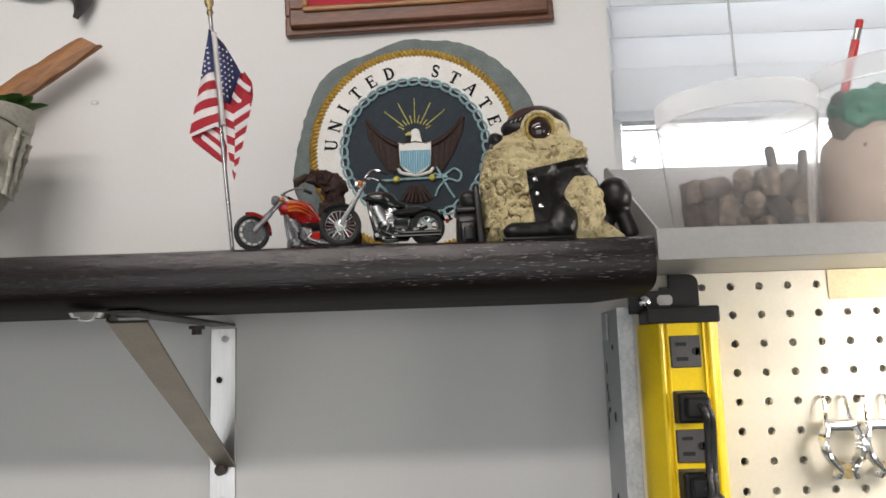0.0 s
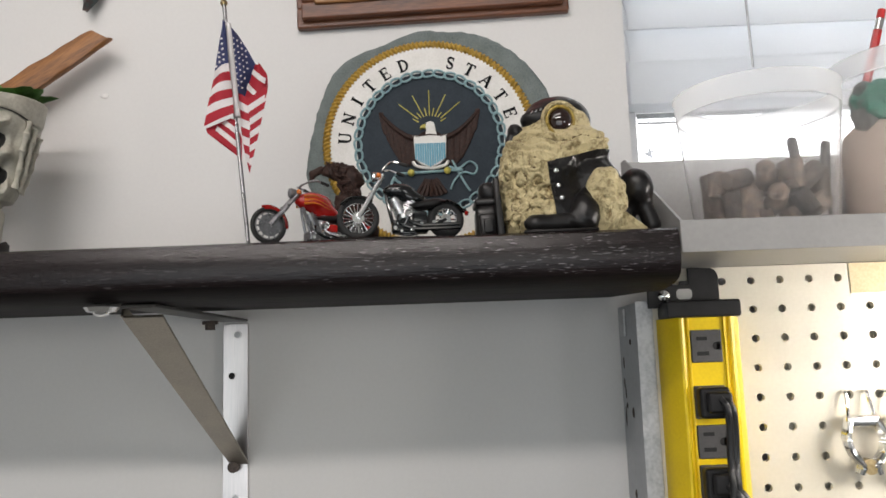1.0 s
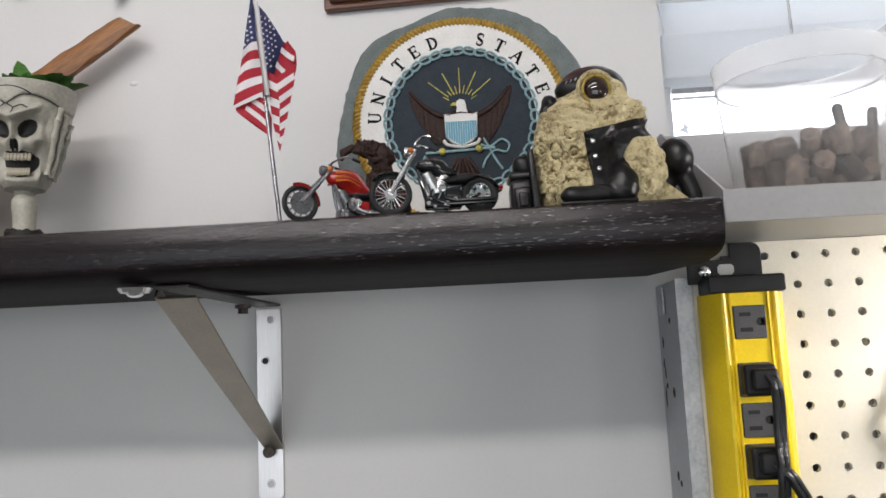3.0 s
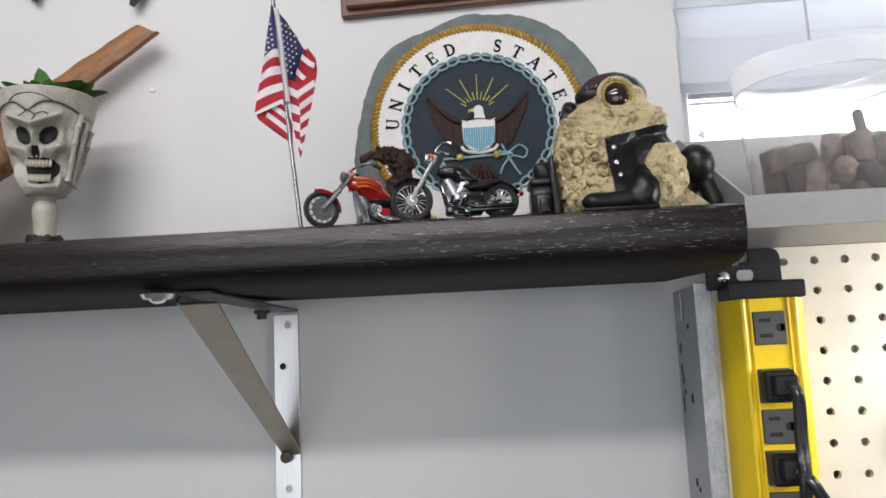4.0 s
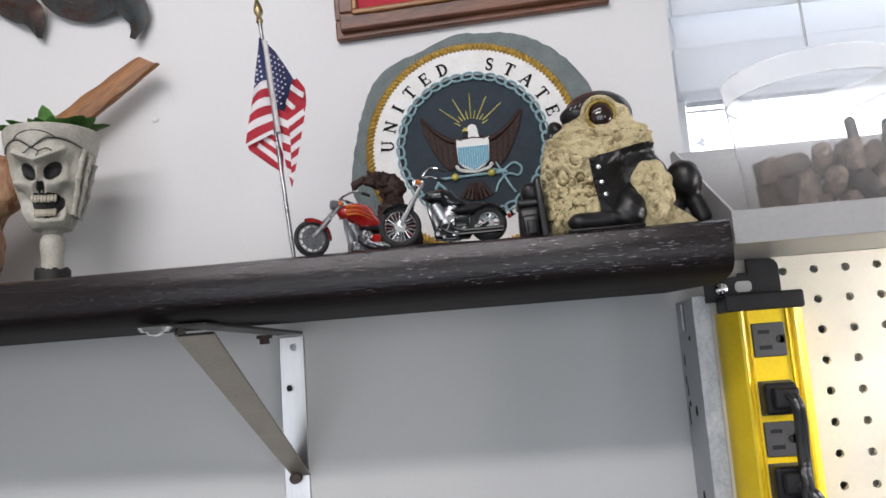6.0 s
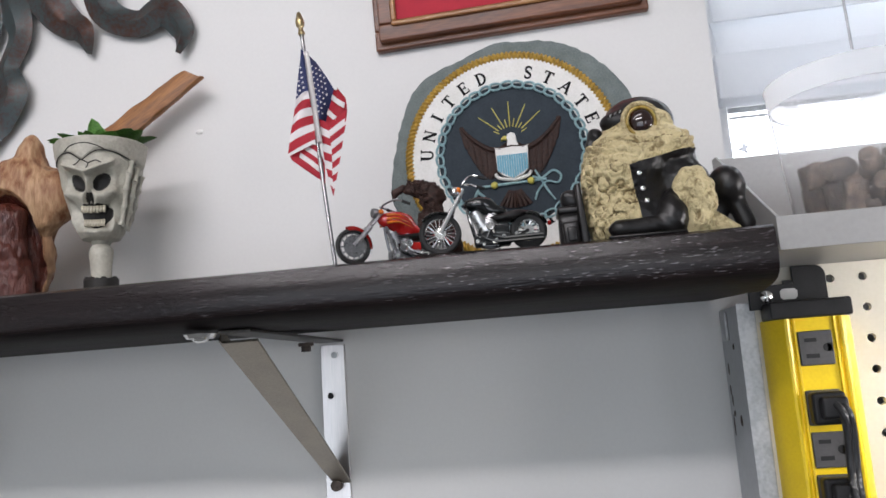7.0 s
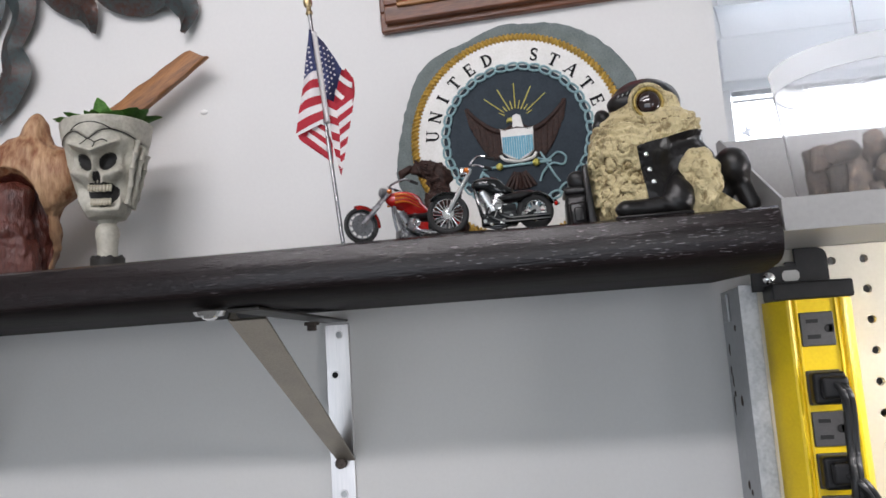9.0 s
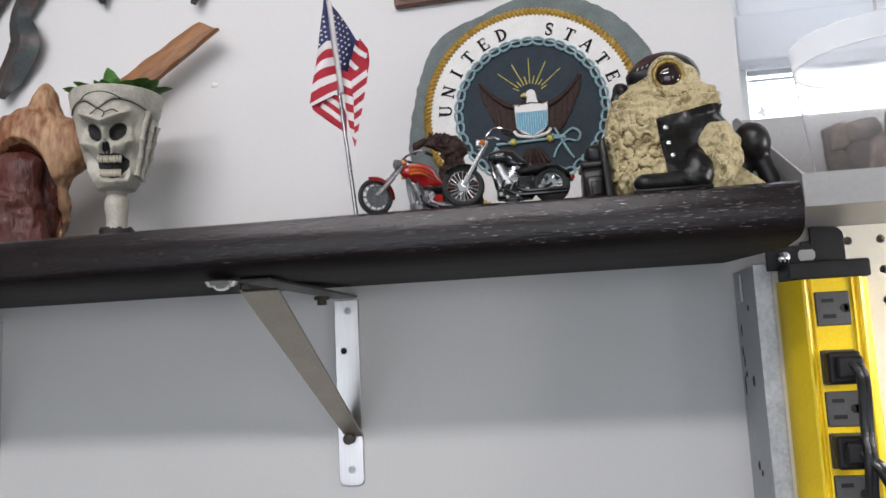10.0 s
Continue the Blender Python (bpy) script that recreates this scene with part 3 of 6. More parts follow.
edge = thing("steel_channel", pose(-0.088, 0, 0.95), "galvanised steel channel edging the side of the pegboard", "steel channel")
bm = bmesh.new()
box(bm, -0.0155, -0.0005, -0.0025, 0.0, 0, 0.635, 0.0008)
part("front_flange", bm, "zinc", edge)
bm = bmesh.new()
box(bm, -0.0115, -0.0095, 0.0005, WALL - 0.0005, 0, 0.635, 0.0004)
part("side_web", bm, "side_paint", edge, "blue-grey painted side with rust spots")
for yy, zz, s in ((0.05, 0.535, 0.0035), (0.075, 0.54, 0.002), (0.06, 0.46, 0.003), (0.05, 0.455, 0.002), (0.045, 0.60, 0.002)):
    bm = bmesh.new()
    ball(bm, (-0.0116, yy, zz), (0.0012, s, s * 1.4), u=10, v=8)
    part("screw", bm, "dirt", edge)
rd = random.Random(2)
for i in range(5):
    bm = bmesh.new()
    ball(bm, (-0.0117, 0.088 - 0.010 * rd.random(), 0.47 + 0.15 * rd.random()), (0.0006, 0.0014 + 0.001 * rd.random(), 0.004 + 0.006 * rd.random()), u=8, v=8)
    part("dirt_streak", bm, "dirt", edge)
bm = bmesh.new()
box(bm, -0.0145, -0.0116, 0.058, 0.080, 0.606, 0.632, 0.0010)
part("clip", bm, "zinc", edge)

tray = thing("metal_tray", pose(-0.100, 0, 1.6132), "grey painted sheet metal tray shelf with sloped end plate", "tray")
bm = bmesh.new()
box(bm, 0.0, 0.75, -0.150, 0.035, 0, 0.002, 0.0005)
part("bottom", bm, "tray_metal", tray)
bm = bmesh.new()
box(bm, -0.001, 0.75, -0.1515, -0.149, -0.0045, 0.0185, 0.001)
part("front_lip", bm, "tray_metal", tray)
bm = bmesh.new()
box(bm, 0.0, 0.75, 0.033, 0.035, 0.002, 0.106, 0.0005)
part("back_panel", bm, "tray_metal", tray)
bm = bmesh.new()
slab(bm, [(-0.148, 0.002), (0.033, 0.002), (0.033, 0.106), (0.020, 0.105), (-0.148, 0.019)], 0.0, 0.0018, m=Matrix(((0, 1, 0, 0), (1, 0, 0, 0), (0, 0, 1, 0), (0, 0, 0, 1))))
part("end_plate", bm, "tray_metal", tray)

bm = bmesh.new()
box(bm, 0.0, 0.09, -0.0008, 0.0, -0.0265, 0.0, 0.0002)
tagged(part("masking_tape", bm, "masking_tape", at=pose(0.086, -0.0003, 1.6125)), "yellowed strip of masking tape stuck on the pegboard", "tape")

# ==== power strip ====
ps = thing("power_strip", pose(-0.053, -0.0005, 1.568), "yellow metal power strip with black outlets, mounted upright", "power strip")
bm = bmesh.new()
half = [(0.0325, 0.0), (0.0318, -0.012), (0.0285, -0.0200), (0.0245, -0.0270), (0.0215, -0.0318), (0.0195, -0.0325), (0.0178, -0.0318), (0.0172, -0.0300), (0.0160, -0.0300), (0.0150, -0.0322), (0.0138, -0.0325), (0.0130, -0.0305)]
prof = [(x * 1.07 + 0.0006, y) for x, y in half] + [(-x, y) for x, y in half[::-1]]
L = 0.44
vs = [[bm.verts.new((x, y, z)) for x, y in prof] for z in (-L, 0)]
k = len(prof)
for j in range(k):
    bm.faces.new([vs[0][j], vs[0][(j + 1) % k], vs[1][(j + 1) % k], vs[1][j]])
for row in vs:
    f = bm.faces.new(row)
bmesh.ops.triangulate(bm, faces=[f for f in bm.faces if len(f.verts) > 4])
part("body", bm, "yellow_paint", ps, smooth=25)
bm = bmesh.new()
box(bm, -0.031, 0.031, -0.0345, 0.0, 0.0, 0.0145, 0.0022)
part("end_cap", bm, "black_plastic", ps)
bm = bmesh.new()
out = [(-0.040, 0.010), (0.022, 0.010), (0.022, 0.036)] + [(0.014 + 0.008 * math.cos(a), 0.036 + 0.008 * math.sin(a)) for a in (0.4, 0.9, 1.4)] + [(-0.004, 0.044), (-0.004, 0.030), (-0.040, 0.030)]
slab(bm, out, -0.008, -0.0045, bevel=0.0006)
box(bm, -0.012, -0.004, -0.0075, -0.005, 0.0295, 0.033, 0.0005)
part("mounting_ear", bm, "black_plastic", ps)
bm = bmesh.new()
slab(bm, [(-0.0085 + 0.0075 * sx * 0.9, 0.0215 + 0.0045 * sz) for sx, sz in ((-1, -.5), (-.7, -1), (.7, -1), (1, -.5), (1, .5), (.7, 1), (-.7, 1), (-1, .5))], -0.0086, -0.0081)
part("ear_slot", bm, "tray_metal", ps, "keyhole slot showing pale metal behind")
bm = bmesh.new()
lathe(bm, [(0.0, 0.0032), (0.003, 0.0029), (0.005, 0.0016), (0.0056, 0.0)], n=24, m=Matrix.Rotation(radians(90), 4, "X"), c=(-0.0265, -0.008, 0.0205))
box(bm, -0.0305, -0.0225, -0.0116, -0.0105, 0.0200, 0.0210, mi=1)
box(bm, -0.0270, -0.0260, -0.0116, -0.0105, 0.0165, 0.0245, mi=1)
part("screw", bm, ["chrome", "zinc"], ps, "bright crosshead screw")


def outlet(z, plug):
    bm = bmesh.new()
    box(bm, -0.0128, 0.0128, -0.0328, -0.028, z - 0.0135, z + 0.0135, 0.0012)
    o = part("outlet", bm, "outlet_grey", ps)
    bm = bmesh.new()
    if not plug:
        box(bm, -0.0085, 0.0005, -0.0332, -0.031, z + 0.0048, z + 0.0078)
        box(bm, -0.0085, 0.0015, -0.0332, -0.031, z - 0.0078, z - 0.0045)
        rod(bm, (0.0080, -0.0332, z), (0.0080, -0.031, z), 0.0033, n=16)
        box(bm, 0.0080, 0.0120, -0.0332, -0.031, z - 0.0033, z + 0.0033)
        part("slots", bm, "slot_black", o)
    else:
        box(bm, -0.0125, 0.0125, -0.046, -0.0330, z - 0.0125, z + 0.0125, 0.003, seg=3)
        box(bm, -0.008, 0.012, -0.053, -0.0455, z - 0.008, z + 0.009, 0.003, seg=3)
        part("plug", bm, "black_plastic", o, "black plug pushed into the outlet")


for i, (z, p) in enumerate(((-0.0240, 0), (-0.0700, 1), (-0.1020, 0), (-0.1340, 1), (-0.1660, 0), (-0.1980, 0), (-0.2300, 0))):
    outlet(z, p)
for name, pts in (("first", [(0.002, -0.051, -0.066), (0.006, -0.054, -0.074), (0.0075, -0.052, -0.090), (0.0070, -0.050, -0.115), (0.0055, -0.055, -0.140), (0.0050, -0.050, -0.18), (0.005, -0.045, -0.30), (0.007, -0.042, -0.43)]),
                  ("second", [(0.002, -0.051, -0.134), (0.009, -0.056, -0.141), (0.015, -0.056, -0.151), (0.025, -0.054, -0.170), (0.042, -0.052, -0.205), (0.050, -0.046, -0.28), (0.052, -0.03, -0.42)])):
    bm = bmesh.new()
    line = spline(pts, 8)
    tube(bm, line, 0.0030, n=10)
    tube(bm, [p + Vector((0.0042, 0.001, 0.0)) for p in line], 0.0030, n=10)
    part("power_cord", bm, "cable_rubber", ps)


# ==== moulded shapes ====
def ell(p, c, r):
    q = (p - np.array(c)) / np.array(r)
    k = np.linalg.norm(q, axis=-1)
    return (k - 1) * min(r)


def cap(p, a, b, r):
    a, b = np.array(a, float), np.array(b, float)
    h = np.clip(((p - a) @ (b - a)) / ((b - a) @ (b - a)), 0, 1)
    return np.linalg.norm(p - a - h[..., None] * (b - a), axis=-1) - r


def soft_union(ds, k):
    d = ds[0]
    for e in ds[1:]:
        h = np.clip(0.5 + 0.5 * (e - d) / k, 0, 1)
        d = e * (1 - h) + d * h - k * h * (1 - h)
    return d


def moulded(bm, centre, field, reach, nu=96, nv=64, mi=0, rough=0.0, scale=60.0, paint=None, floor=None, relief=None):
    """The outer skin of a solid field, met by rays from its centre, with a lumpy relief."""
    c = np.array(centre, float)
    th = np.linspace(0, 2 * np.pi, nu, endpoint=False)
    ph = np.linspace(0, np.pi, nv + 1)
    d = np.stack([np.sin(ph)[:, None] * np.cos(th), np.sin(ph)[:, None] * np.sin(th), np.repeat(np.cos(ph)[:, None], nu, 1)], -1)
    lo, hi = np.zeros(d.shape[:2]), np.full(d.shape[:2], reach)
    steps = np.linspace(0, reach, 70)
    last = np.zeros(d.shape[:2])
    for s in steps:
        last = np.where(field(c + d * s) < 0, s, last)
    lo, hi = last, last + steps[1]
    for _ in range(14):
        mid = (lo + hi) / 2
        inside = field(c + d * mid[..., None]) < 0
        lo, hi = np.where(inside, mid, lo), np.where(inside, hi, mid)
    p = c + d * lo[..., None]
    if relief:
        p = p + d * relief(p)[..., None]
    rows = []
    for i in range(nv + 1):
        row = []
        for j in range(nu if 0 < i < nv else 1):
            v = Vector(p[i, j])
            if rough:
                v += Vector(d[i, j]) * rough * (noise.noise(v * scale) + 0.5 * noise.noise(v * scale * 2.3))
            if floor is not None:
                v.z = max(v.z, floor)
            row.append(bm.verts.new(v))
        rows.append(row)
    for a, b in zip(rows, rows[1:]):
        for j in range(nu):
            k = (j + 1) % nu
            f = list(dict.fromkeys([a[j % len(a)], b[j % len(b)], b[k % len(b)], a[k % len(a)]]))
            if len(f) > 2:
                g = bm.faces.new(f)
                g.material_index = paint(g.calc_center_median()) if paint else mi
    return bm


def annulus(bm, R0, R1, y0, y1, n=96, mi=0):
    rows = []
    for i in range(n):
        a = 2 * math.pi * i / n
        ca, sa = math.cos(a), math.sin(a)
        rows.append([bm.verts.new((R * ca, y, R * sa)) for R, y in ((R0, y1), (R0, y0), (R1, y0), (R1, y1))])
    for i in range(n):
        a, b = rows[i], rows[(i + 1) % n]
        for j in range(4):
            bm.faces.new([a[j], a[(j + 1) % 4], b[(j + 1) % 4], b[j]]).material_index = mi
    return bm


def ribbon(pts, w0, w1=None):
    """The outline of a band along (x, z) points, its width running from w0 to w1 and back in the middle."""
    left, right = [], []
    k = len(pts) - 1
    for i, p in enumerate(pts):
        a, b = pts[max(0, i - 1)], pts[min(k, i + 1)]
        n = math.hypot(b[0] - a[0], b[1] - a[1])
        w = w0 if w1 is None else w0 + (w1 - w0) * math.sin(math.pi * i / k)
        nx, nz = -(b[1] - a[1]) / n * w / 2, (b[0] - a[0]) / n * w / 2
        left.append((p[0] + nx, p[1] + nz))
        right.append((p[0] - nx, p[1] - nz))
    return left + right[::-1]


def serif_letter(ch, size):
    """A roman capital with thick and thin strokes and foot serifs, in a box one high."""
    K, T, F = 0.19, 0.085, 0.07
    bar = lambda x, z, w=0.34: ribbon([(x - w / 2, z), (x + w / 2, z)], F)
    up = lambda x, w: ribbon([(x, -0.5), (x, 0.5)], w)
    arc = lambda cx, cz, rx, rz, a0, a1, w0, w1: ribbon([(cx + rx * math.cos(radians(a0 + (a1 - a0) * i / 14)), cz + rz * math.sin(radians(a0 + (a1 - a0) * i / 14))) for i in range(15)], w0, w1)
    shapes = {
        "U": lambda: [ribbon([(-0.27, -0.16), (-0.27, 0.5)], K), ribbon([(0.28, -0.16), (0.28, 0.5)], T), arc(0.005, -0.17, 0.275, 0.29, 180, 360, 0.15, 0.10), bar(-0.27, 0.465), bar(0.28, 0.465, 0.28)],
        "N": lambda: [up(-0.30, T), up(0.30, T), ribbon([(-0.30, 0.46), (0.30, -0.46)], K), bar(-0.32, 0.465, 0.24), bar(-0.30, -0.465, 0.28), bar(0.30, 0.465, 0.28)],
        "I": lambda: [up(0, K), bar(0, 0.465, 0.38), bar(0, -0.465, 0.38)],
        "T": lambda: [up(0, K), ribbon([(-0.36, 0.455), (0.36, 0.455)], T), bar(0, -0.465, 0.38), ribbon([(-0.335, 0.25), (-0.335, 0.47)], F), ribbon([(0.335, 0.25), (0.335, 0.47)], F)],
        "E": lambda: [up(-0.20, K), ribbon([(-0.33, 0.455), (0.29, 0.455)], T), ribbon([(-0.20, 0.02), (0.16, 0.02)], T), ribbon([(-0.33, -0.455), (0.31, -0.455)], T), ribbon([(0.265, 0.25), (0.265, 0.47)], F), ribbon([(0.285, -0.22), (0.285, -0.47)], F), ribbon([(0.15, -0.10), (0.15, 0.14)], F)],
        "D": lambda: [up(-0.24, K), arc(-0.14, 0.0, 0.43, 0.455, 90, -90, T, K), bar(-0.26, 0.465, 0.3), bar(-0.26, -0.465, 0.3)],
        "A": lambda: [ribbon([(-0.34, -0.47), (0.0, 0.5)], T), ribbon([(-0.01, 0.5), (0.33, -0.47)], K), ribbon([(-0.22, -0.12), (0.20, -0.12)], T), bar(-0.35, -0.465, 0.26), bar(0.34, -0.465, 0.30)],
        "S": lambda: [arc(0.0, 0.235, 0.225, 0.225, 40, 215, T, 0.16), ribbon([(-0.19, 0.12), (-0.08, 0.045), (0.08, -0.045), (0.20, -0.13)], K), arc(-0.0, -0.235, 0.225, 0.225, 35, -145, 0.14, 0.12), ribbon([(0.20, 0.22), (0.20, 0.46)], F), ribbon([(-0.20, -0.22), (-0.20, -0.46)], F)],
        "Y": lambda: [ribbon([(0, -0.5), (0, 0.02)], K), ribbon([(-0.33, 0.47), (0.01, -0.02)], K), ribbon([(0.32, 0.47), (0.0, -0.02)], T), bar(0, -0.465, 0.38), bar(-0.33, 0.465, 0.30), bar(0.32, 0.465, 0.28)],
    }[ch]()
    bm = bmesh.new()
    for i, out in enumerate(shapes):
        slab(bm, [(x * size, z * size) for x, z in out], -0.0004 - 0.00004 * i, 0.0008)
    return bm


# ==== stone plaque with the painted seal ====
seal = thing("stone_plaque", pose(-0.2800, 0.022, 1.7425, -2.0), "round grey slate plaque with painted naval seal, leaning by the wall", "plaque")
bm = bmesh.new()
out = []
for i in range(120):
    a = 2 * math.pi * i / 120
    v = Vector((math.cos(a) * 2.2, math.sin(a) * 2.2, 3.1))
    g = math.degrees(a)
    r = 0.117 + 0.0075 * math.cos(a - radians(15)) - 0.0055 * math.exp(-((g - 86) / 26) ** 2) - 0.0055 * math.exp(-((g - 113) / 11) ** 2) + 0.003 * math.exp(-((g - 138) / 12) ** 2) + 0.008 * math.exp(-((g - 197) / 16) ** 2) + 0.006 * max(0, -math.sin(a))
    r += 0.0010 * noise.noise(v * 3.1) + 0.0018 * noise.noise(v * 8)
    x, z = r * math.cos(a), r * math.sin(a)
    out.append((x - 0.0025, max(z, -0.1165)))
slab(bm, out, 0.0, 0.030, bevel=0.003)
part("stone", bm, "stone", seal)
bm = bmesh.new()
annulus(bm, 0.0695, 0.0955, -0.0025, 0.001)
part("white_band", bm, "white_enamel", seal)
bm = bmesh.new()
nu, nv = 1100, 12
rows = []
for i in range(nu):
    a = 2 * math.pi * i / nu
    row = []
    for j in range(nv):
        b = 2 * math.pi * j / nv
        r = 0.0036 * (1 + 0.26 * math.cos(2 * b - 150 * a))
        q = 0.0975 + r * math.cos(b)
        row.append(bm.verts.new((q * math.cos(a), -0.0012 + r * math.sin(b), q * math.sin(a))))
    rows.append(row)
for i in range(nu):
    for j in range(nv):
        bm.faces.new([rows[i][j], rows[(i + 1) % nu][j], rows[(i + 1) % nu][(j + 1) % nv], rows[i][(j + 1) % nv]])
part("rope_border", bm, "gold_paint", seal, "twisted golden rope moulding", smooth=60)
bm = bmesh.new()
slab(bm, [(0.0698 * math.cos(2 * math.pi * i / 96), 0.0698 * math.sin(2 * math.pi * i / 96)) for i in range(96)], -0.0014, 0.001)
part("navy_disc", bm, "navy", seal)
link = None
for i in range(40):
    a = 2 * math.pi * i / 40
    if link is None:
        bm = bmesh.new()
        pts = [(0.0050 * math.copysign(abs(math.cos(t)) ** 0.8, math.cos(t)), 0.0, 0.0033 * math.copysign(abs(math.sin(t)) ** 0.6, math.sin(t))) for t in np.linspace(0, 2 * math.pi, 16, endpoint=False)]
        tube(bm, pts, 0.00115, n=6, closed=True)
        ob = part("chain_link", bm, "chain_blue", seal)
        link = ob.data
    else:
        ob = new("chain_link", link)
        ob.parent = seal
    ob.matrix_basis = Matrix.Translation((0.0680 * math.cos(a), -0.0030, 0.0680 * math.sin(a))) @ Matrix.Rotation(-a + radians(90) + (radians(10) if i % 2 else radians(-10)), 4, "Y")
for text, first, step, flip in (("UNITED", 175.0, -13.6, 0), ("STATES", 74.5, -13.95, 0), ("Y", -65.5, 0, 1)):
    for i, ch in enumerate(text):
        a = radians(first + step * i)
        ob = part("letter", serif_letter(ch, 0.0130 if flip else 0.0122), "letter_black", seal, smooth=0)
        R = 0.0705 if flip else 0.0806
        ob.matrix_basis = Matrix.Translation((R * math.cos(a), -0.0029, R * math.sin(a))) @ Matrix.Rotation(radians(90 + 180 * flip) - a, 4, "Y")
# rays
for k, (deg, r0, r1) in enumerate(((90, 0.012, 0.037), (64, 0.012, 0.036), (116, 0.012, 0.036), (40, 0.014, 0.038), (140, 0.014, 0.038), (77, 0.012, 0.020), (103, 0.012, 0.020), (52, 0.013, 0.019), (128, 0.013, 0.019), (30, 0.012, 0.018), (150, 0.012, 0.018))):
    a = radians(deg)
    bm = bmesh.new()
    rod(bm, (r0 * math.cos(a), -0.0018, 0.021 + r0 * math.sin(a)), (r1 * math.cos(a), -0.0018, 0.021 + r1 * math.sin(a)), 0.00065, 0.00045, n=6)
    part("gold_ray", bm, "ray_gold", seal)
# bird shapes: wings of separate feathers, plain head, shield
for side in (-1, 1):
    bm = bmesh.new()
    tube(bm, spline([(side * 0.010, -0.0032, 0.010), (side * 0.022, -0.0036, 0.013), (side * 0.036, -0.0036, 0.024), (side * 0.047, -0.0028, 0.037)], 5), 0.0032, n=8, taper=lambda t: 1 - 0.55 * t)
    wing = part("wing", bm, "feather_brown", seal)
    for k in range(12):
        bm = bmesh.new()
        t = k / 11
        ax, az = side * (0.010 + 0.036 * t), 0.009 + 0.026 * t * t + 0.002 * t
        ln = 0.016 + 0.016 * math.sin(0.3 + t * 2.3)
        dx, dz = side * (0.30 * (1 - t) - 0.22), -1
        n = math.hypot(dx, dz)
        dx, dz = dx / n, dz / n
        w = 0.0046
        slab(bm, [(ax - dz * w * 0.5, az + dx * w * 0.5), (ax + dx * ln * 0.8 - dz * w * 0.5, az + dz * ln * 0.8 + dx * w * 0.5), (ax + dx * ln, az + dz * ln), (ax + dx * ln * 0.8 + dz * w * 0.5, az + dz * ln * 0.8 - dx * w * 0.5), (ax + dz * w * 0.5, az - dx * w * 0.5)][::side], -0.0030 - 0.0005 * (k % 2), -0.001, bevel=0.0004)
        part("feather", bm, "feather_brown", wing)
bm = bmesh.new()
ball(bm, (0, -0.003, 0.006), (0.014, 0.003, 0.012), u=20, v=12)
part("body", bm, "feather_brown", seal)
for k in range(7):
    bm = bmesh.new()
    a = radians(-90 + (k - 3) * 9)
    ca, sa = math.cos(a), math.sin(a)
    rod(bm, (0.010 * ca, -0.0026, -0.020 + 0.010 * sa), (0.030 * ca, -0.0022, -0.020 + 0.026 * sa), 0.0016, 0.0022, n=6)
    part("tail_feather", bm, "feather_brown", seal)
bm = bmesh.new()
slab(bm, [(-0.0042, 0.0215), (-0.0030, 0.0252), (0.0005, 0.0268), (0.0040, 0.0252), (0.0052, 0.0215), (0.0058, 0.0165), (0.0072, 0.0125), (-0.0050, 0.0125), (-0.0036, 0.0165), (-0.0034, 0.0190)], -0.0052, -0.001, bevel=0.0010)
part("head", bm, "white_enamel", seal)
bm = bmesh.new()
slab(bm, [(-0.0036, 0.0236), (-0.0065, 0.0236), (-0.0088, 0.0218), (-0.0092, 0.0190), (-0.0078, 0.0202), (-0.0036, 0.0200)], -0.0049, -0.001, bevel=0.0005)
part("beak", bm, "ray_gold", seal)
sh = [(-0.0155, 0.011), (-0.0165, 0.0128), (-0.009, 0.0115), (0, 0.0125), (0.009, 0.0115), (0.0165, 0.0128), (0.0155, 0.011), (0.0145, -0.010), (0.009, -0.0155), (0, -0.0195), (-0.009, -0.0155), (-0.0145, -0.010)]
bm = bmesh.new()
slab(bm, sh, -0.0062, -0.001, bevel=0.0008)
shield = part("shield", bm, "white_enamel", seal)
for i in range(13):
    x = -0.0132 + 0.0022 * i
    bm = bmesh.new()
    zb = -0.0105 - 0.008 * (1 - abs(x) / 0.014)
    box(bm, x - 0.00095, x + 0.00095, -0.0068, -0.006, zb, 0.0045, 0.0003, seg=1)
    part("shield_stripe", bm, "shield_blue", shield)
bm = bmesh.new()
for s in (-1, 1):
    tube(bm, spline([(0.001, -0.004, -0.0195), (s * 0.008, -0.005, -0.0185), (s * 0.014, -0.005, -0.0165), (s * 0.0165, -0.004, -0.0125)], 5), 0.0016, n=8)
part("scroll", bm, "white_enamel", seal)
bm = bmesh.new()
rod(bm, (-0.034, -0.0030, -0.0235), (0.030, -0.0030, -0.0215), 0.0014, n=10)
part("anchor_stock", bm, "chain_blue", seal)
for x, z in ((-0.0185, -0.0230), (0.0155, -0.0220)):
    bm = bmesh.new()
    ball(bm, (x, -0.004, z), 0.0034, u=16, v=10)
    part("gold_ball", bm, "ray_gold", seal)
bm = bmesh.new()
tube(bm, spline([(0.017, -0.003, -0.018), (0.026, -0.003, -0.020), (0.036, -0.003, -0.014), (0.043, -0.003, -0.019), (0.040, -0.003, -0.026), (0.030, -0.003, -0.024), (0.022, -0.003, -0.031), (0.018, -0.003, -0.040)], 6), 0.0011, n=7)
tube(bm, spline([(0.020, -0.003, -0.012), (0.025, -0.003, -0.022), (0.031, -0.003, -0.034), (0.036, -0.003, -0.042)], 5), 0.0011, n=7)
part("anchor_rope", bm, "chain_blue", seal)
bm = bmesh.new()
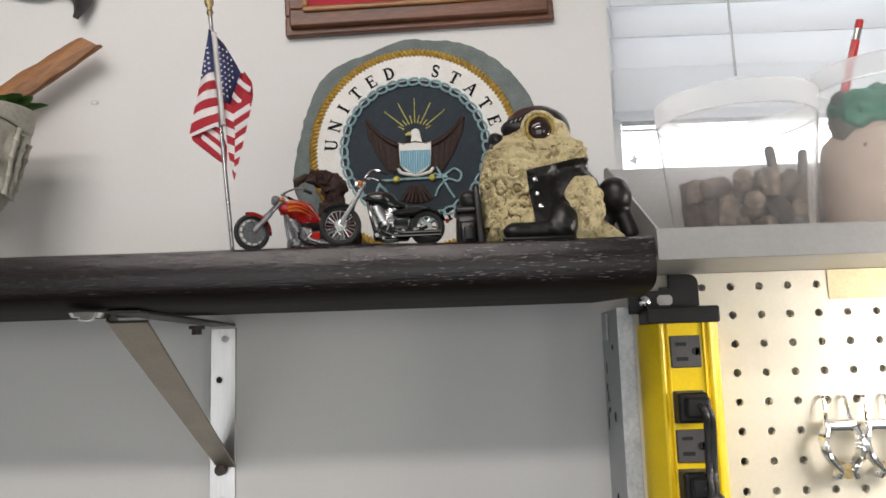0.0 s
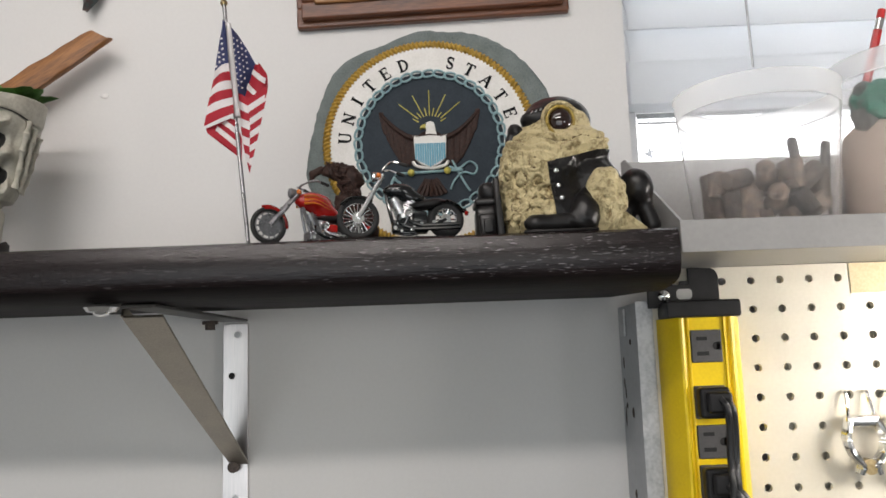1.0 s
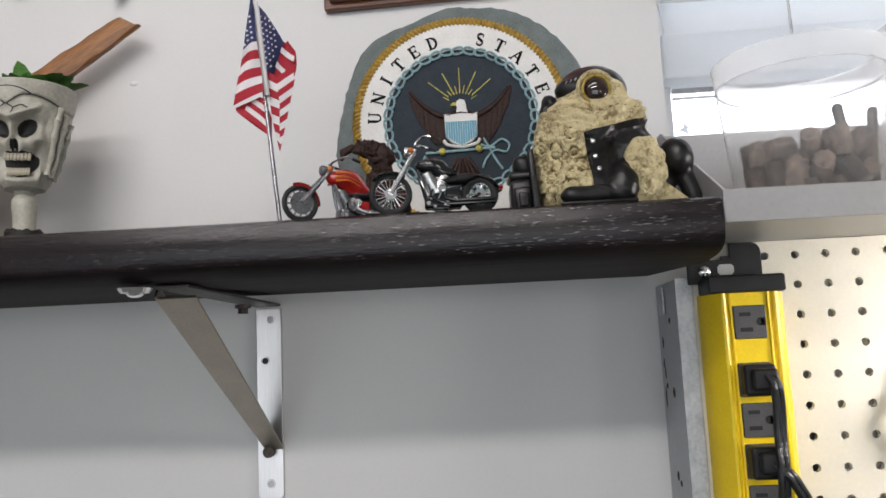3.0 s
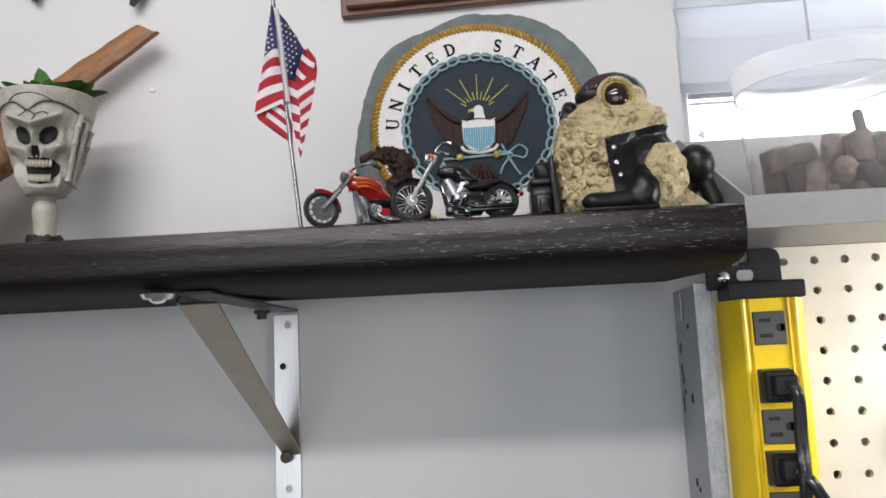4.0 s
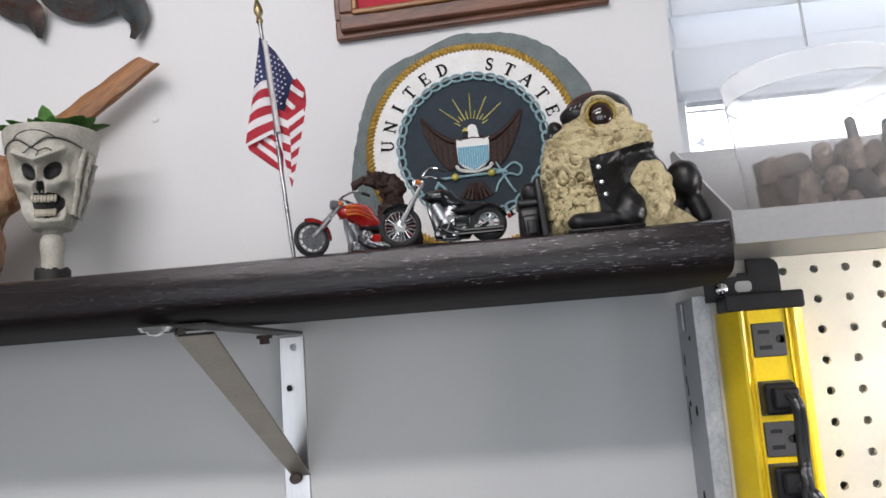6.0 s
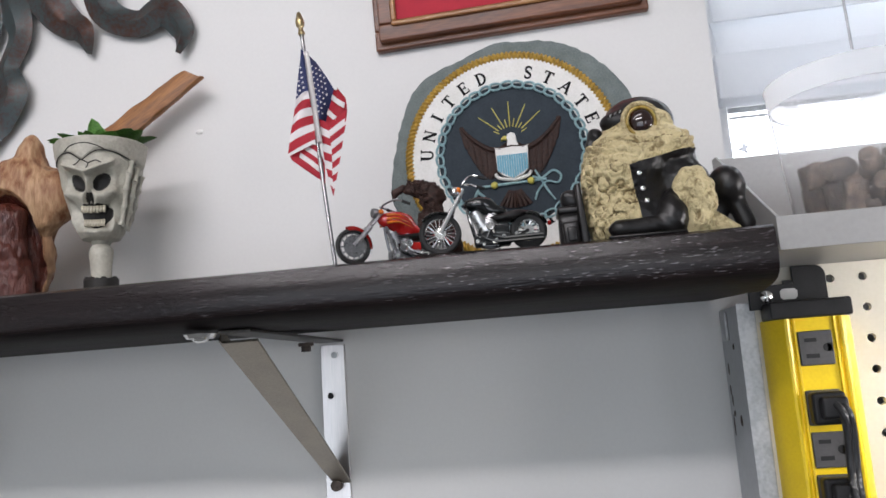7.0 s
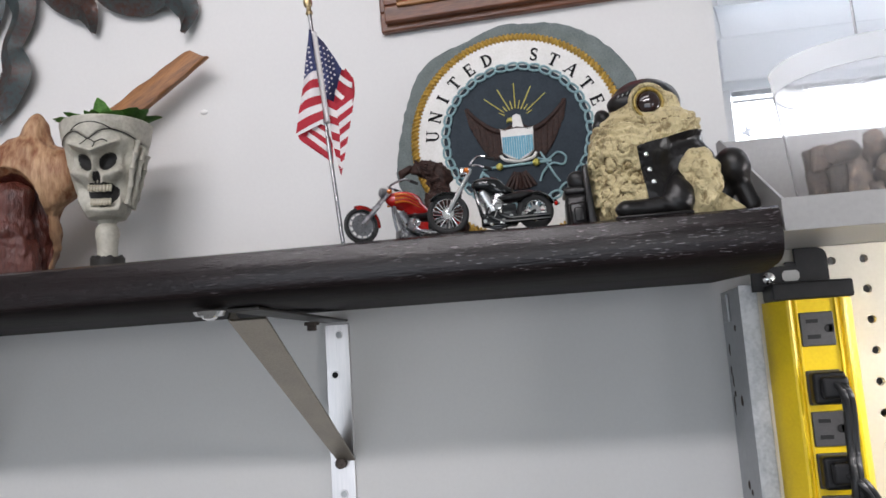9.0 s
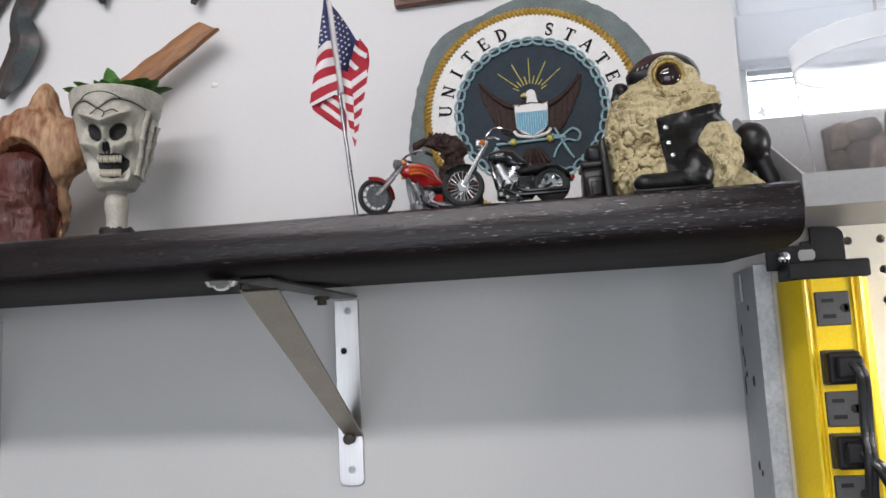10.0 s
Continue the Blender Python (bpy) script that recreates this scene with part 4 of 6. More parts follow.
tube(bm, spline([(-0.034, -0.003, -0.026), (-0.037, -0.003, -0.034), (-0.030, -0.003, -0.041), (-0.022, -0.003, -0.044), (-0.029, -0.003, -0.033), (-0.034, -0.003, -0.028)], 5), 0.0014, n=7)
part("anchor_fluke", bm, "chain_blue", seal)

# the bird, its rays and the anchor sit a little below the centre
for ob in seal.children:
    if ob.name.split(".")[0] in ("gold_ray", "wing", "body", "tail_feather", "head", "beak", "shield", "scroll", "anchor_stock", "gold_ball", "anchor_rope", "anchor_fluke"):
        ob.location.z -= 0.0065

# ==== wooden plaque hung above ====
pl = thing("wooden_plaque", pose(-0.2755, WALL, 1.8935, 0, -1.5, 0), "dark walnut framed plaque with red felt, hung slightly askew", "plaque")
W2 = 0.1435
for nm, y0, y1, ins, mm in (("back_moulding", -0.010, -0.0005, 0.0, "plaque_wood"), ("middle_moulding", -0.019, -0.0102, 0.0065, "plaque_wood"), ("inner_moulding", -0.0225, -0.0192, 0.021, "plaque_light")):
    for side in range(4):
        bm = bmesh.new()
        H = 0.215
        wdt = {0.0: 0.022, 0.0065: 0.019, 0.021: 0.006}[ins]
        if side == 0:
            box(bm, -W2 + ins, W2 - ins, y0, y1, ins, ins + wdt, 0.0022, seg=3)
        elif side == 1:
            box(bm, -W2 + ins, W2 - ins, y0, y1, H - ins - wdt, H - ins, 0.0022, seg=3)
        elif side == 2:
            box(bm, -W2 + ins, -W2 + ins + wdt, y0, y1, ins + wdt, H - ins - wdt, 0.0022, seg=3)
        else:
            box(bm, W2 - ins - wdt, W2 - ins, y0, y1, ins + wdt, H - ins - wdt, 0.0022, seg=3)
        part(nm, bm, mm, pl)
bm = bmesh.new()
box(bm, -W2 + 0.024, W2 - 0.024, -0.0165, -0.010, 0.024, 0.191)
part("felt_panel", bm, "red_felt", pl, "red felt lining")

# ==== little flag on its pole ====
fl = thing("desk_flag", pose(-0.4125, -0.122, TOP), "small American cloth flag furled on a thin metal pole", "flag")
FU = Vector((-0.0275, 0.018, 0.224)).normalized()
FO = Vector((1, 0, 0)) - FU * FU.x
FO.normalize()
FD = FO.cross(FU)
FD = FD if FD.y > 0 else -FD
K = 0.000150
bm = bmesh.new()
rod(bm, (0, 0, 0.0), FU * 0.205, 0.0016, n=12)
part("pole", bm, "bike_grey", fl)
bm = bmesh.new()
lathe(bm, [(0.0022, 0.0), (0.0030, 0.002), (0.0022, 0.004), (0.0020, 0.007), (0.0034, 0.009), (0.0038, 0.012), (0.0030, 0.016), (0.0015, 0.021), (0.0, 0.0225)], n=20, m=FU.to_track_quat("Z", "Y").to_matrix().to_4x4(), c=FU * 0.204)
part("finial", bm, "brass", fl, "brass spear finial")
bm = bmesh.new()
lathe(bm, [(0.0, 0), (0.014, 0), (0.014, 0.002), (0.004, 0.004), (0.0022, 0.006), (0.0, 0.006)], n=28)
part("base", bm, "black_plastic", fl)


def fpt(o, s, y):
    return FO * (o * (0.88 if o > 0 else 1.0) * K) + FU * ((s + 80) * K) + FD * y


def pick(line, t):
    """The point at share t of a bent line of (o, s) pairs."""
    ls = [math.dist(a, b) for a, b in zip(line, line[1:])]
    d = t * sum(ls)
    for (a, b), q in zip(zip(line, line[1:]), ls):
        if d <= q or b is line[-1]:
            k = min(1, d / q)
            return (a[0] + (b[0] - a[0]) * k, a[1] + (b[1] - a[1]) * k)
        d -= q


def cloth(bm, left, right, bands, depth, cols=8, sub=3):
    """A hanging sheet between two lines; bands: (share, slot); depth(u, t): how far it stands off."""
    ts, slots = [0.0], []
    for share, slot in bands:
        for _ in range(sub):
            ts.append(ts[-1] + share / sub)
            slots.append(slot)
    rows = []
    for t in ts:
        a, b = pick(left, min(t, 1)), pick(right, min(t, 1))
        rows.append([bm.verts.new(fpt(a[0] + (b[0] - a[0]) * u / cols, a[1] + (b[1] - a[1]) * u / cols, depth(u / cols, t))) for u in range(cols + 1)])
    for a, b, s in zip(rows, rows[1:], slots):
        for j in range(cols):
            bm.faces.new([a[j], a[j + 1], b[j + 1], b[j]]).material_index = s


def star(bm, o, s, y, r=9.5):
    pts = [bm.verts.new(fpt(o + (r if i % 2 == 0 else r * 0.42) * math.sin(math.pi * i / 5), s + (r if i % 2 == 0 else r * 0.42) * math.cos(math.pi * i / 5), y)) for i in range(10)]
    c = bm.verts.new(fpt(o, s, y - 0.0002))
    for i in range(10):
        bm.faces.new([c, pts[i], pts[(i + 1) % 10]]).material_index = 1


R, Wt, B = 0, 1, 2
bm = bmesh.new()
wave = lambda u, t: -0.004 - 0.004 * math.sin(u * 2.6) - 0.0012 * math.sin(t * 9 + u * 4)
cloth(bm, [(-6, 1165), (-84, 880), (-143, 650), (-158, 600)], [(6, 1165), (6, 900), (6, 700), (6, 640)], [(0.47, B), (0.085, Wt), (0.09, R), (0.085, Wt), (0.09, R), (0.08, Wt), (0.10, R)], wave)
cloth(bm, [(-158, 600), (-150, 570), (0, 415), (14, 400)], [(-60, 640), (-40, 640), (10, 560), (20, 520)], [(0.3, R), (0.4, R), (0.3, R)], lambda u, t: 0.004 - 0.004 * (1 - u) - 0.001 * math.sin(t * 8))
# stripes of the turned-under fold
for k, sl in enumerate((R, Wt, R, Wt, R)):
    f0, f1 = k / 5, (k + 1) / 5
    a0, a1, b0, b1 = (-150, 590), (-30, 640), (4, 415), (12, 600)
    mixp = lambda p, q, f: (p[0] + (q[0] - p[0]) * f, p[1] + (q[1] - p[1]) * f)
    cloth(bm, [mixp(a0, a1, f0), mixp(b0, b1, f0)], [mixp(a0, a1, f1), mixp(b0, b1, f1)], [(1.0, sl)], lambda u, t: 0.0015 - 0.0035 * math.sin(t * 3.0), cols=2, sub=8)
# far side: field, bars beside it, then the hanging stripes
back = lambda u, t: 0.002 + 0.007 * u - 0.003 * math.sin(u * 5)
cloth(bm, [(14, 1160), (20, 950), (20, 800), (20, 770)], [(40, 1150), (100, 1030), (140, 935), (60, 770)], [(1.0, B)], back, sub=10)
cloth(bm, [(140, 938), (100, 852), (62, 772), (30, 700)], [(160, 945), (205, 868), (200, 800), (180, 740)], [(1.0, R)], lambda u, t: 0.006 + 0.003 * math.sin(u * 3), sub=8)
for c0, c1, c2, c3 in (((128, 905), (114, 878), (196, 842), (186, 812)), ((88, 830), (74, 800), (132, 776), (120, 752))):
    cloth(bm, [c0, c2], [c1, c3], [(1.0, Wt)], lambda u, t: 0.0052 + 0.003 * math.sin(t * 3) - 0.0008, cols=3, sub=4)
n = 11
cloth(bm, [(70, 735), (75, 600), (60, 480), (42, 335)], [(200, 812), (182, 740), (111, 524), (44, 333)], [(1 / n, (R, Wt)[i % 2]) for i in range(n)], lambda u, t: 0.003 + 0.005 * u * (1 - t), cols=6, sub=2)
cloth(bm, [(18, 790), (18, 640), (20, 500), (38, 350)], [(72, 745), (76, 600), (61, 480), (42, 335)], [(1 / 9, (R, Wt)[i % 2]) for i in range(9)], lambda u, t: 0.004 - 0.001 * u, cols=4, sub=2)
for i in range(7):
    for j in range(3):
        s = 1080 - i * 29 - 14 * (j % 2)
        o = -14 - j * 22
        if o > -8 - (1140 - s) * 0.29 + 12 and s > 900:
            u = (6 - o) / (6 + 8 + (1140 - s) * 0.292)
            star(bm, o, s, wave(1 - u, 0) - 0.0016)
for i in range(9):
    for j in range(4):
        s = 1085 - i * 34 - 17 * (j % 2)
        o = 34 + j * 22
        if o < 62 + (1120 - s) * 0.42 - 6 and o < 60 + (s - 770) * 0.48 - 6:
            star(bm, o, s, 0.0005, 8)
part("cloth", bm, ["cloth_red", "cloth_white", "cloth_blue"], fl, smooth=60)
bm = bmesh.new()
tube(bm, [FU * (1250 * K) + FO * 0.0014, FU * (900 * K) + FO * 0.0014, FU * (715 * K) + FO * 0.0016], 0.0024, n=12)
part("sleeve", bm, "cloth_white", fl, "white hem sleeve round the pole")


# ==== toad figurine: one mesh ====
def toad():
    bm = bmesh.new()
    k = 0.001
    rng = random.Random(3)

    def body(p):
        p = p / k
        return soft_union([ell(p, (-3, 2, 30), (34, 37, 38)), ell(p, (-4, -4, 50), (32, 36, 22)), ell(p, (8, -3, 62), (39, 35, 13)), ell(p, (8, -4, 77), (27, 28, 20)), ell(p, (-8, -9, 68), (20, 22, 11)), ell(p, (22, -14, 70), (22, 20, 10)), ell(p, (-2, -18, 16), (30, 22, 20)), ell(p, (31, -2, 39), (25, 26, 21))], 5.0) * k

    warts = []
    for i in range(46):
        a, z = radians(-158 + 78 * rng.random()), 6 + 48 * rng.random()
        q = 37 * math.sqrt(max(0.2, 1 - ((z - 32) / 50) ** 2))
        if all(math.hypot((a - b) * 36, z - y) > 7.0 for b, y, _, _ in warts):
            warts.append((a, z, q, rng.uniform(2.4, 5.6)))

    def wrinkles(p):
        """Belly warts with sunken rims, folds round the face, and the mouth line; in metres along the ray."""
        x, y, z = p[..., 0] / k, p[..., 1] / k, p[..., 2] / k
        az = np.arctan2(y - 2, x + 3)
        off = np.zeros(x.shape)
        for a, wz, q, r in warts:
            dist = np.hypot((az - a) * q, z - wz) / r
            off += np.where(y < 10, 1.7 * np.exp(-(dist / 0.62) ** 2) - 1.3 * np.exp(-((dist - 1.0) / 0.22) ** 2) + 0.8 * np.exp(-((dist - 1.45) / 0.3) ** 2), 0)
        face = np.clip((z - 55) / 4, 0, 1) * (y < 6)
        sway = 2.2 * np.sin(x * 0.13 + 1.0) + 1.2 * np.sin(x * 0.31)
        off += face * 0.95 * np.sin((z + sway) * 1.25) * np.clip((76 - z) / 6, 0, 1)
        mouth = 66.5 + 0.0042 * (x - 9) ** 2 - 1.5 * np.sin(x * 0.2)
        off -= np.where((y < 0) & (x < 46), 1.5 * np.exp(-((z - mouth) / 1.0) ** 2), 0)
        off += np.where((y < 0) & (x < 46), 1.2 * np.exp(-((z - mouth - 3.0) / 1.8) ** 2) + 1.6 * np.exp(-((z - mouth + 3.6) / 2.2) ** 2), 0)
        off = np.where((x > -1 + (50 - z) * 0.13) & (z < 49 + (x + 3) * 0.27), 0.15 * off, off)
        return off * k

    in_vest = lambda x, z: x > -3 + (50 - z) * 0.13 and 8 < z < 49.5 + (x + 3) * 0.27
    moulded(bm, (0, 0, 0.045), body, 0.09, nu=320, nv=230, rough=0.0009, scale=150, floor=0.0, relief=wrinkles)
    for co, no in (((-0.003, 0, 0.050), (1, 0, 0.13)), ((-0.003, 0, 0.0495), (-0.27, 0, 1))):
        bmesh.ops.bisect_plane(bm, geom=bm.verts[:] + bm.edges[:] + bm.faces[:], plane_co=co, plane_no=no, dist=1e-6)
    for f in bm.faces:
        c = f.calc_center_median() / k
        f.material_index = int(in_vest(c.x, c.z) or (c.y > 12 and 8 < c.z < 56))
        if not f.material_index and c.y < 6:
            rim = min((abs(math.hypot((math.atan2(c.y - 2, c.x + 3) - a) * q, c.z - wz) / r - 1.0) for a, wz, q, r in warts if abs(c.z - wz) < 8), default=9)
            line = abs(c.z - (66.5 + 0.0042 * (c.x - 9) ** 2 - 1.5 * math.sin(c.x * 0.2)))
            if rim < 0.02 + 0.30 * noise.noise(c * 0.28) or (line < 0.25 + 0.9 * noise.noise(c * 0.2) and c.x < 46 and c.y < 0):
                f.material_index = 5
    puffed = set()
    for f in bm.faces:
        if f.material_index == 1:
            puffed.update(f.verts)
    for v in puffed:
        v.co += (v.co - Vector((0, 0, v.co.z))).normalized() * 0.0018
    # cap, low over the brow, with its knot at the side
    capf = lambda p: soft_union([ell(p / k, (10, 0, 87), (27, 27, 19.5)), ell(p / k, (-6, -17, 86), (13, 10, 7.5))], 4) * k
    moulded(bm, (0.008, 0.002, 0.087), capf, 0.06, nu=80, nv=44, mi=1, rough=0.0006, scale=90)
    knot = lambda p: soft_union([ell(p / k, (-23, -12, 78), (6, 8, 7)), ell(p / k, (-27, -13, 71), (4.5, 5, 6))], 3) * k
    moulded(bm, (-0.023, -0.012, 0.077), knot, 0.03, nu=40, nv=24, mi=1, rough=0.0008, scale=150)
    for i in range(3):
        tube(bm, [Vector((-12 + 3.4 * i, -28.6, 87.2 + 0.9 * i)) * k, Vector((-10.5 + 3.4 * i, -28.2, 89.2 + 0.9 * i)) * k], 0.0005, mi=4, n=6)
    # eye in its socket
    lid = lambda p: soft_union([ell(p / k, (12, -19, 80), (15, 11, 13.5)), ell(p / k, (23, -16, 79), (11, 12, 13))], 5) * k
    moulded(bm, (0.016, -0.019, 0.082), lid, 0.04, nu=72, nv=44, mi=0, rough=0.0009, scale=200)
    ring(bm, Vector((9.5, -31.5, 81)) * k, 0.0100, 0.0012, mi=3, nu=36, m=Matrix.Rotation(radians(6), 4, "Z"))
    ring(bm, Vector((9.5, -30.2, 81)) * k, 0.0131, 0.0017, mi=0, nu=36, m=Matrix.Rotation(radians(6), 4, "Z"))
    ball(bm, Vector((9.5, -29.5, 81)) * k, Vector((9.0, 6.4, 9.4)) * k, mi=2)
    # studs down the edge of the vest
    for x, z in ((3.0, 43.4), (4.6, 33.6), (6.3, 24.4)):
        y = max(-60, min(-20, min((v.co.y / k for v in puffed if abs(v.co.x / k - x) < 3 and abs(v.co.z / k - z) < 2.5), default=-36)))
        ball(bm, Vector((x, y, z)) * k, Vector((2.0, 1.4, 2.0)) * k, mi=4, u=14, v=8)
    # boot in front with its tall leg, the hand on the knee, boot at the side
    boot = lambda p: soft_union([cap(p / k, (-13, -43, 6.5), (20, -38, 9), 6.0), ell(p / k, (-14, -43, 7), (8, 8, 5)), ell(p / k, (23, -33, 14), (11, 13, 15)), cap(p / k, (18, -36, 12), (27, -30, 27), 7)], 4) * k
    folds = lambda p: 0.0003 * np.sin(p[..., 0] / k * 0.55 + p[..., 2] / k * 0.8) * np.clip(p[..., 0] / k / 14, 0, 1)
    moulded(bm, (0.012, -0.038, 0.009), boot, 0.06, nu=90, nv=50, mi=1, rough=0.0005, scale=90, floor=0.0, relief=folds)
    box(bm, -0.0225, 0.030, -0.0505, -0.030, 0.0, 0.0022, 0.0010, mi=1)
    knuckles = lambda p: 0.0005 * np.sin(np.arctan2(p[..., 2] - 0.030, p[..., 0] - 0.039) * 7) * np.clip(np.hypot(p[..., 0] - 0.039, p[..., 2] - 0.030) / 0.014, 0, 1) - 0.0022 * np.exp(-((np.hypot(p[..., 0] - 0.039, p[..., 2] - 0.031) - 0.008) / 0.002) ** 2)
    hand = lambda p: soft_union([ell(p / k, (39, -33, 31), (14, 12, 15)), ell(p / k, (42, -32, 22), (13, 11, 11)), ell(p / k, (41, -28, 10), (10, 12, 9)), cap(p / k, (32, -30, 3), (66, -24, 2.5), 4.5)], 4) * k
    moulded(bm, (0.040, -0.030, 0.024), hand, 0.05, nu=110, nv=70, mi=0, rough=0.0012, scale=190, floor=0.0, relief=knuckles)
    side = lambda p: soft_union([ell(p / k, (66, -12, 35), (13, 15, 14)), cap(p / k, (68, -13, 32), (76, -14, 8), 6.5), cap(p / k, (60, -8, 30), (56, -6, 12), 9)], 4) * k
    moulded(bm, (0.066, -0.012, 0.030), side, 0.05, nu=80, nv=50, mi=1, rough=0.0006, scale=80, floor=0.0)
    # far side of the vest and the saddle-bag boot beside it
    slab(bm, [(-40, 0), (-42, 43), (-38, 45), (-34, 2)], -26, -4, m=Matrix.Diagonal((k, k, k, 1)), mi=1, bevel=1.5)
    q0 = len(bm.verts)
    box(bm, -0.0560, -0.0380, -0.020, 0.010, 0.000, 0.026, 0.005, mi=1, seg=4)
    box(bm, -0.0570, -0.0375, -0.018, 0.012, 0.0255, 0.031, 0.0025, mi=1, seg=3)
    box(bm, -0.0520, -0.0375, -0.014, 0.012, 0.029, 0.044, 0.006, mi=1, seg=4)
    box(bm, -0.0530, -0.0400, -0.0235, -0.018, 0.003, 0.019, 0.002, mi=1)
    box(bm, -0.0505, -0.0420, -0.0255, -0.022, 0.005, 0.015, 0.0012, mi=1)
    bm.verts.ensure_lookup_table()
    for v in bm.verts[q0:]:
        v.co += Vector((noise.noise(v.co * 90), noise.noise(v.co * 90 + Vector((5, 0, 0))), 0.4 * noise.noise(v.co * 80))) * 0.0016
    ob = part("toad_figurine", bm, ["toad_skin", "leather_black", "eye_glass", "eye_gold", "chrome", "umber_wash"], smooth=50, at=pose(-0.1885, -0.112, TOP) @ Matrix.Diagonal((0.98, 1.0, 1.045, 1)))
    return tagged(ob, "cream warty resin toad figurine in black leather cap, vest and boots", "figurine")


toad()


# ==== toy motorcycles ====
def wheel(bike, x, y, R, tw, rim_mat, spokes, disc=0.27):
    bm = bmesh.new()
    ring(bm, (0, 0, 0), R - tw * 0.5, tw * 0.5, nu=40, nv=12, squash=1.0)
    w = part("wheel", bm, "tyre", bike, at=pose(x, y, R))
    bm = bmesh.new()
    ring(bm, (0, 0, 0), R - tw * 1.05, tw * 0.16, nu=40, nv=8, squash=2.2)
    rod(bm, (0, -tw * 0.6, 0), (0, tw * 0.6, 0), R * 0.16, n=14)
    for i in range(spokes):
        a = 2 * math.pi * i / spokes
        rod(bm, (R * 0.1 * math.cos(a + 0.5), (-1) ** i * tw * 0.3, R * 0.1 * math.sin(a + 0.5)), ((R - tw) * math.cos(a), 0, (R - tw) * math.sin(a)), R * (0.022 if spokes > 14 else 0.05), n=5)
    part("rim", bm, rim_mat, w)
    bm = bmesh.new()
    rod(bm, (0, -tw * 0.75, 0), (0, -tw * 0.62, 0), R * disc, n=24)
    part("brake_disc", bm, rim_mat, w)


def fender(bm, R, w, a0, a1, t=0.0008):
    """A curved mudguard round the wheel's axle."""
    rows = []
    for i in range(17):
        a = radians(a0 + (a1 - a0) * i / 16)
        row = []
        for j in range(9):
            b = (j - 4) / 4
            r = R + 0.0016 - 0.0032 * b * b
            row.append(bm.verts.new((r * math.cos(a), b * w, r * math.sin(a))))
        rows.append(row)
    for a, b in zip(rows, rows[1:]):
        for j in range(8):
            bm.faces.new([a[j], a[j + 1], b[j + 1], b[j]])
    bmesh.ops.solidify(bm, geom=bm.faces[:], thickness=t)
    return bm


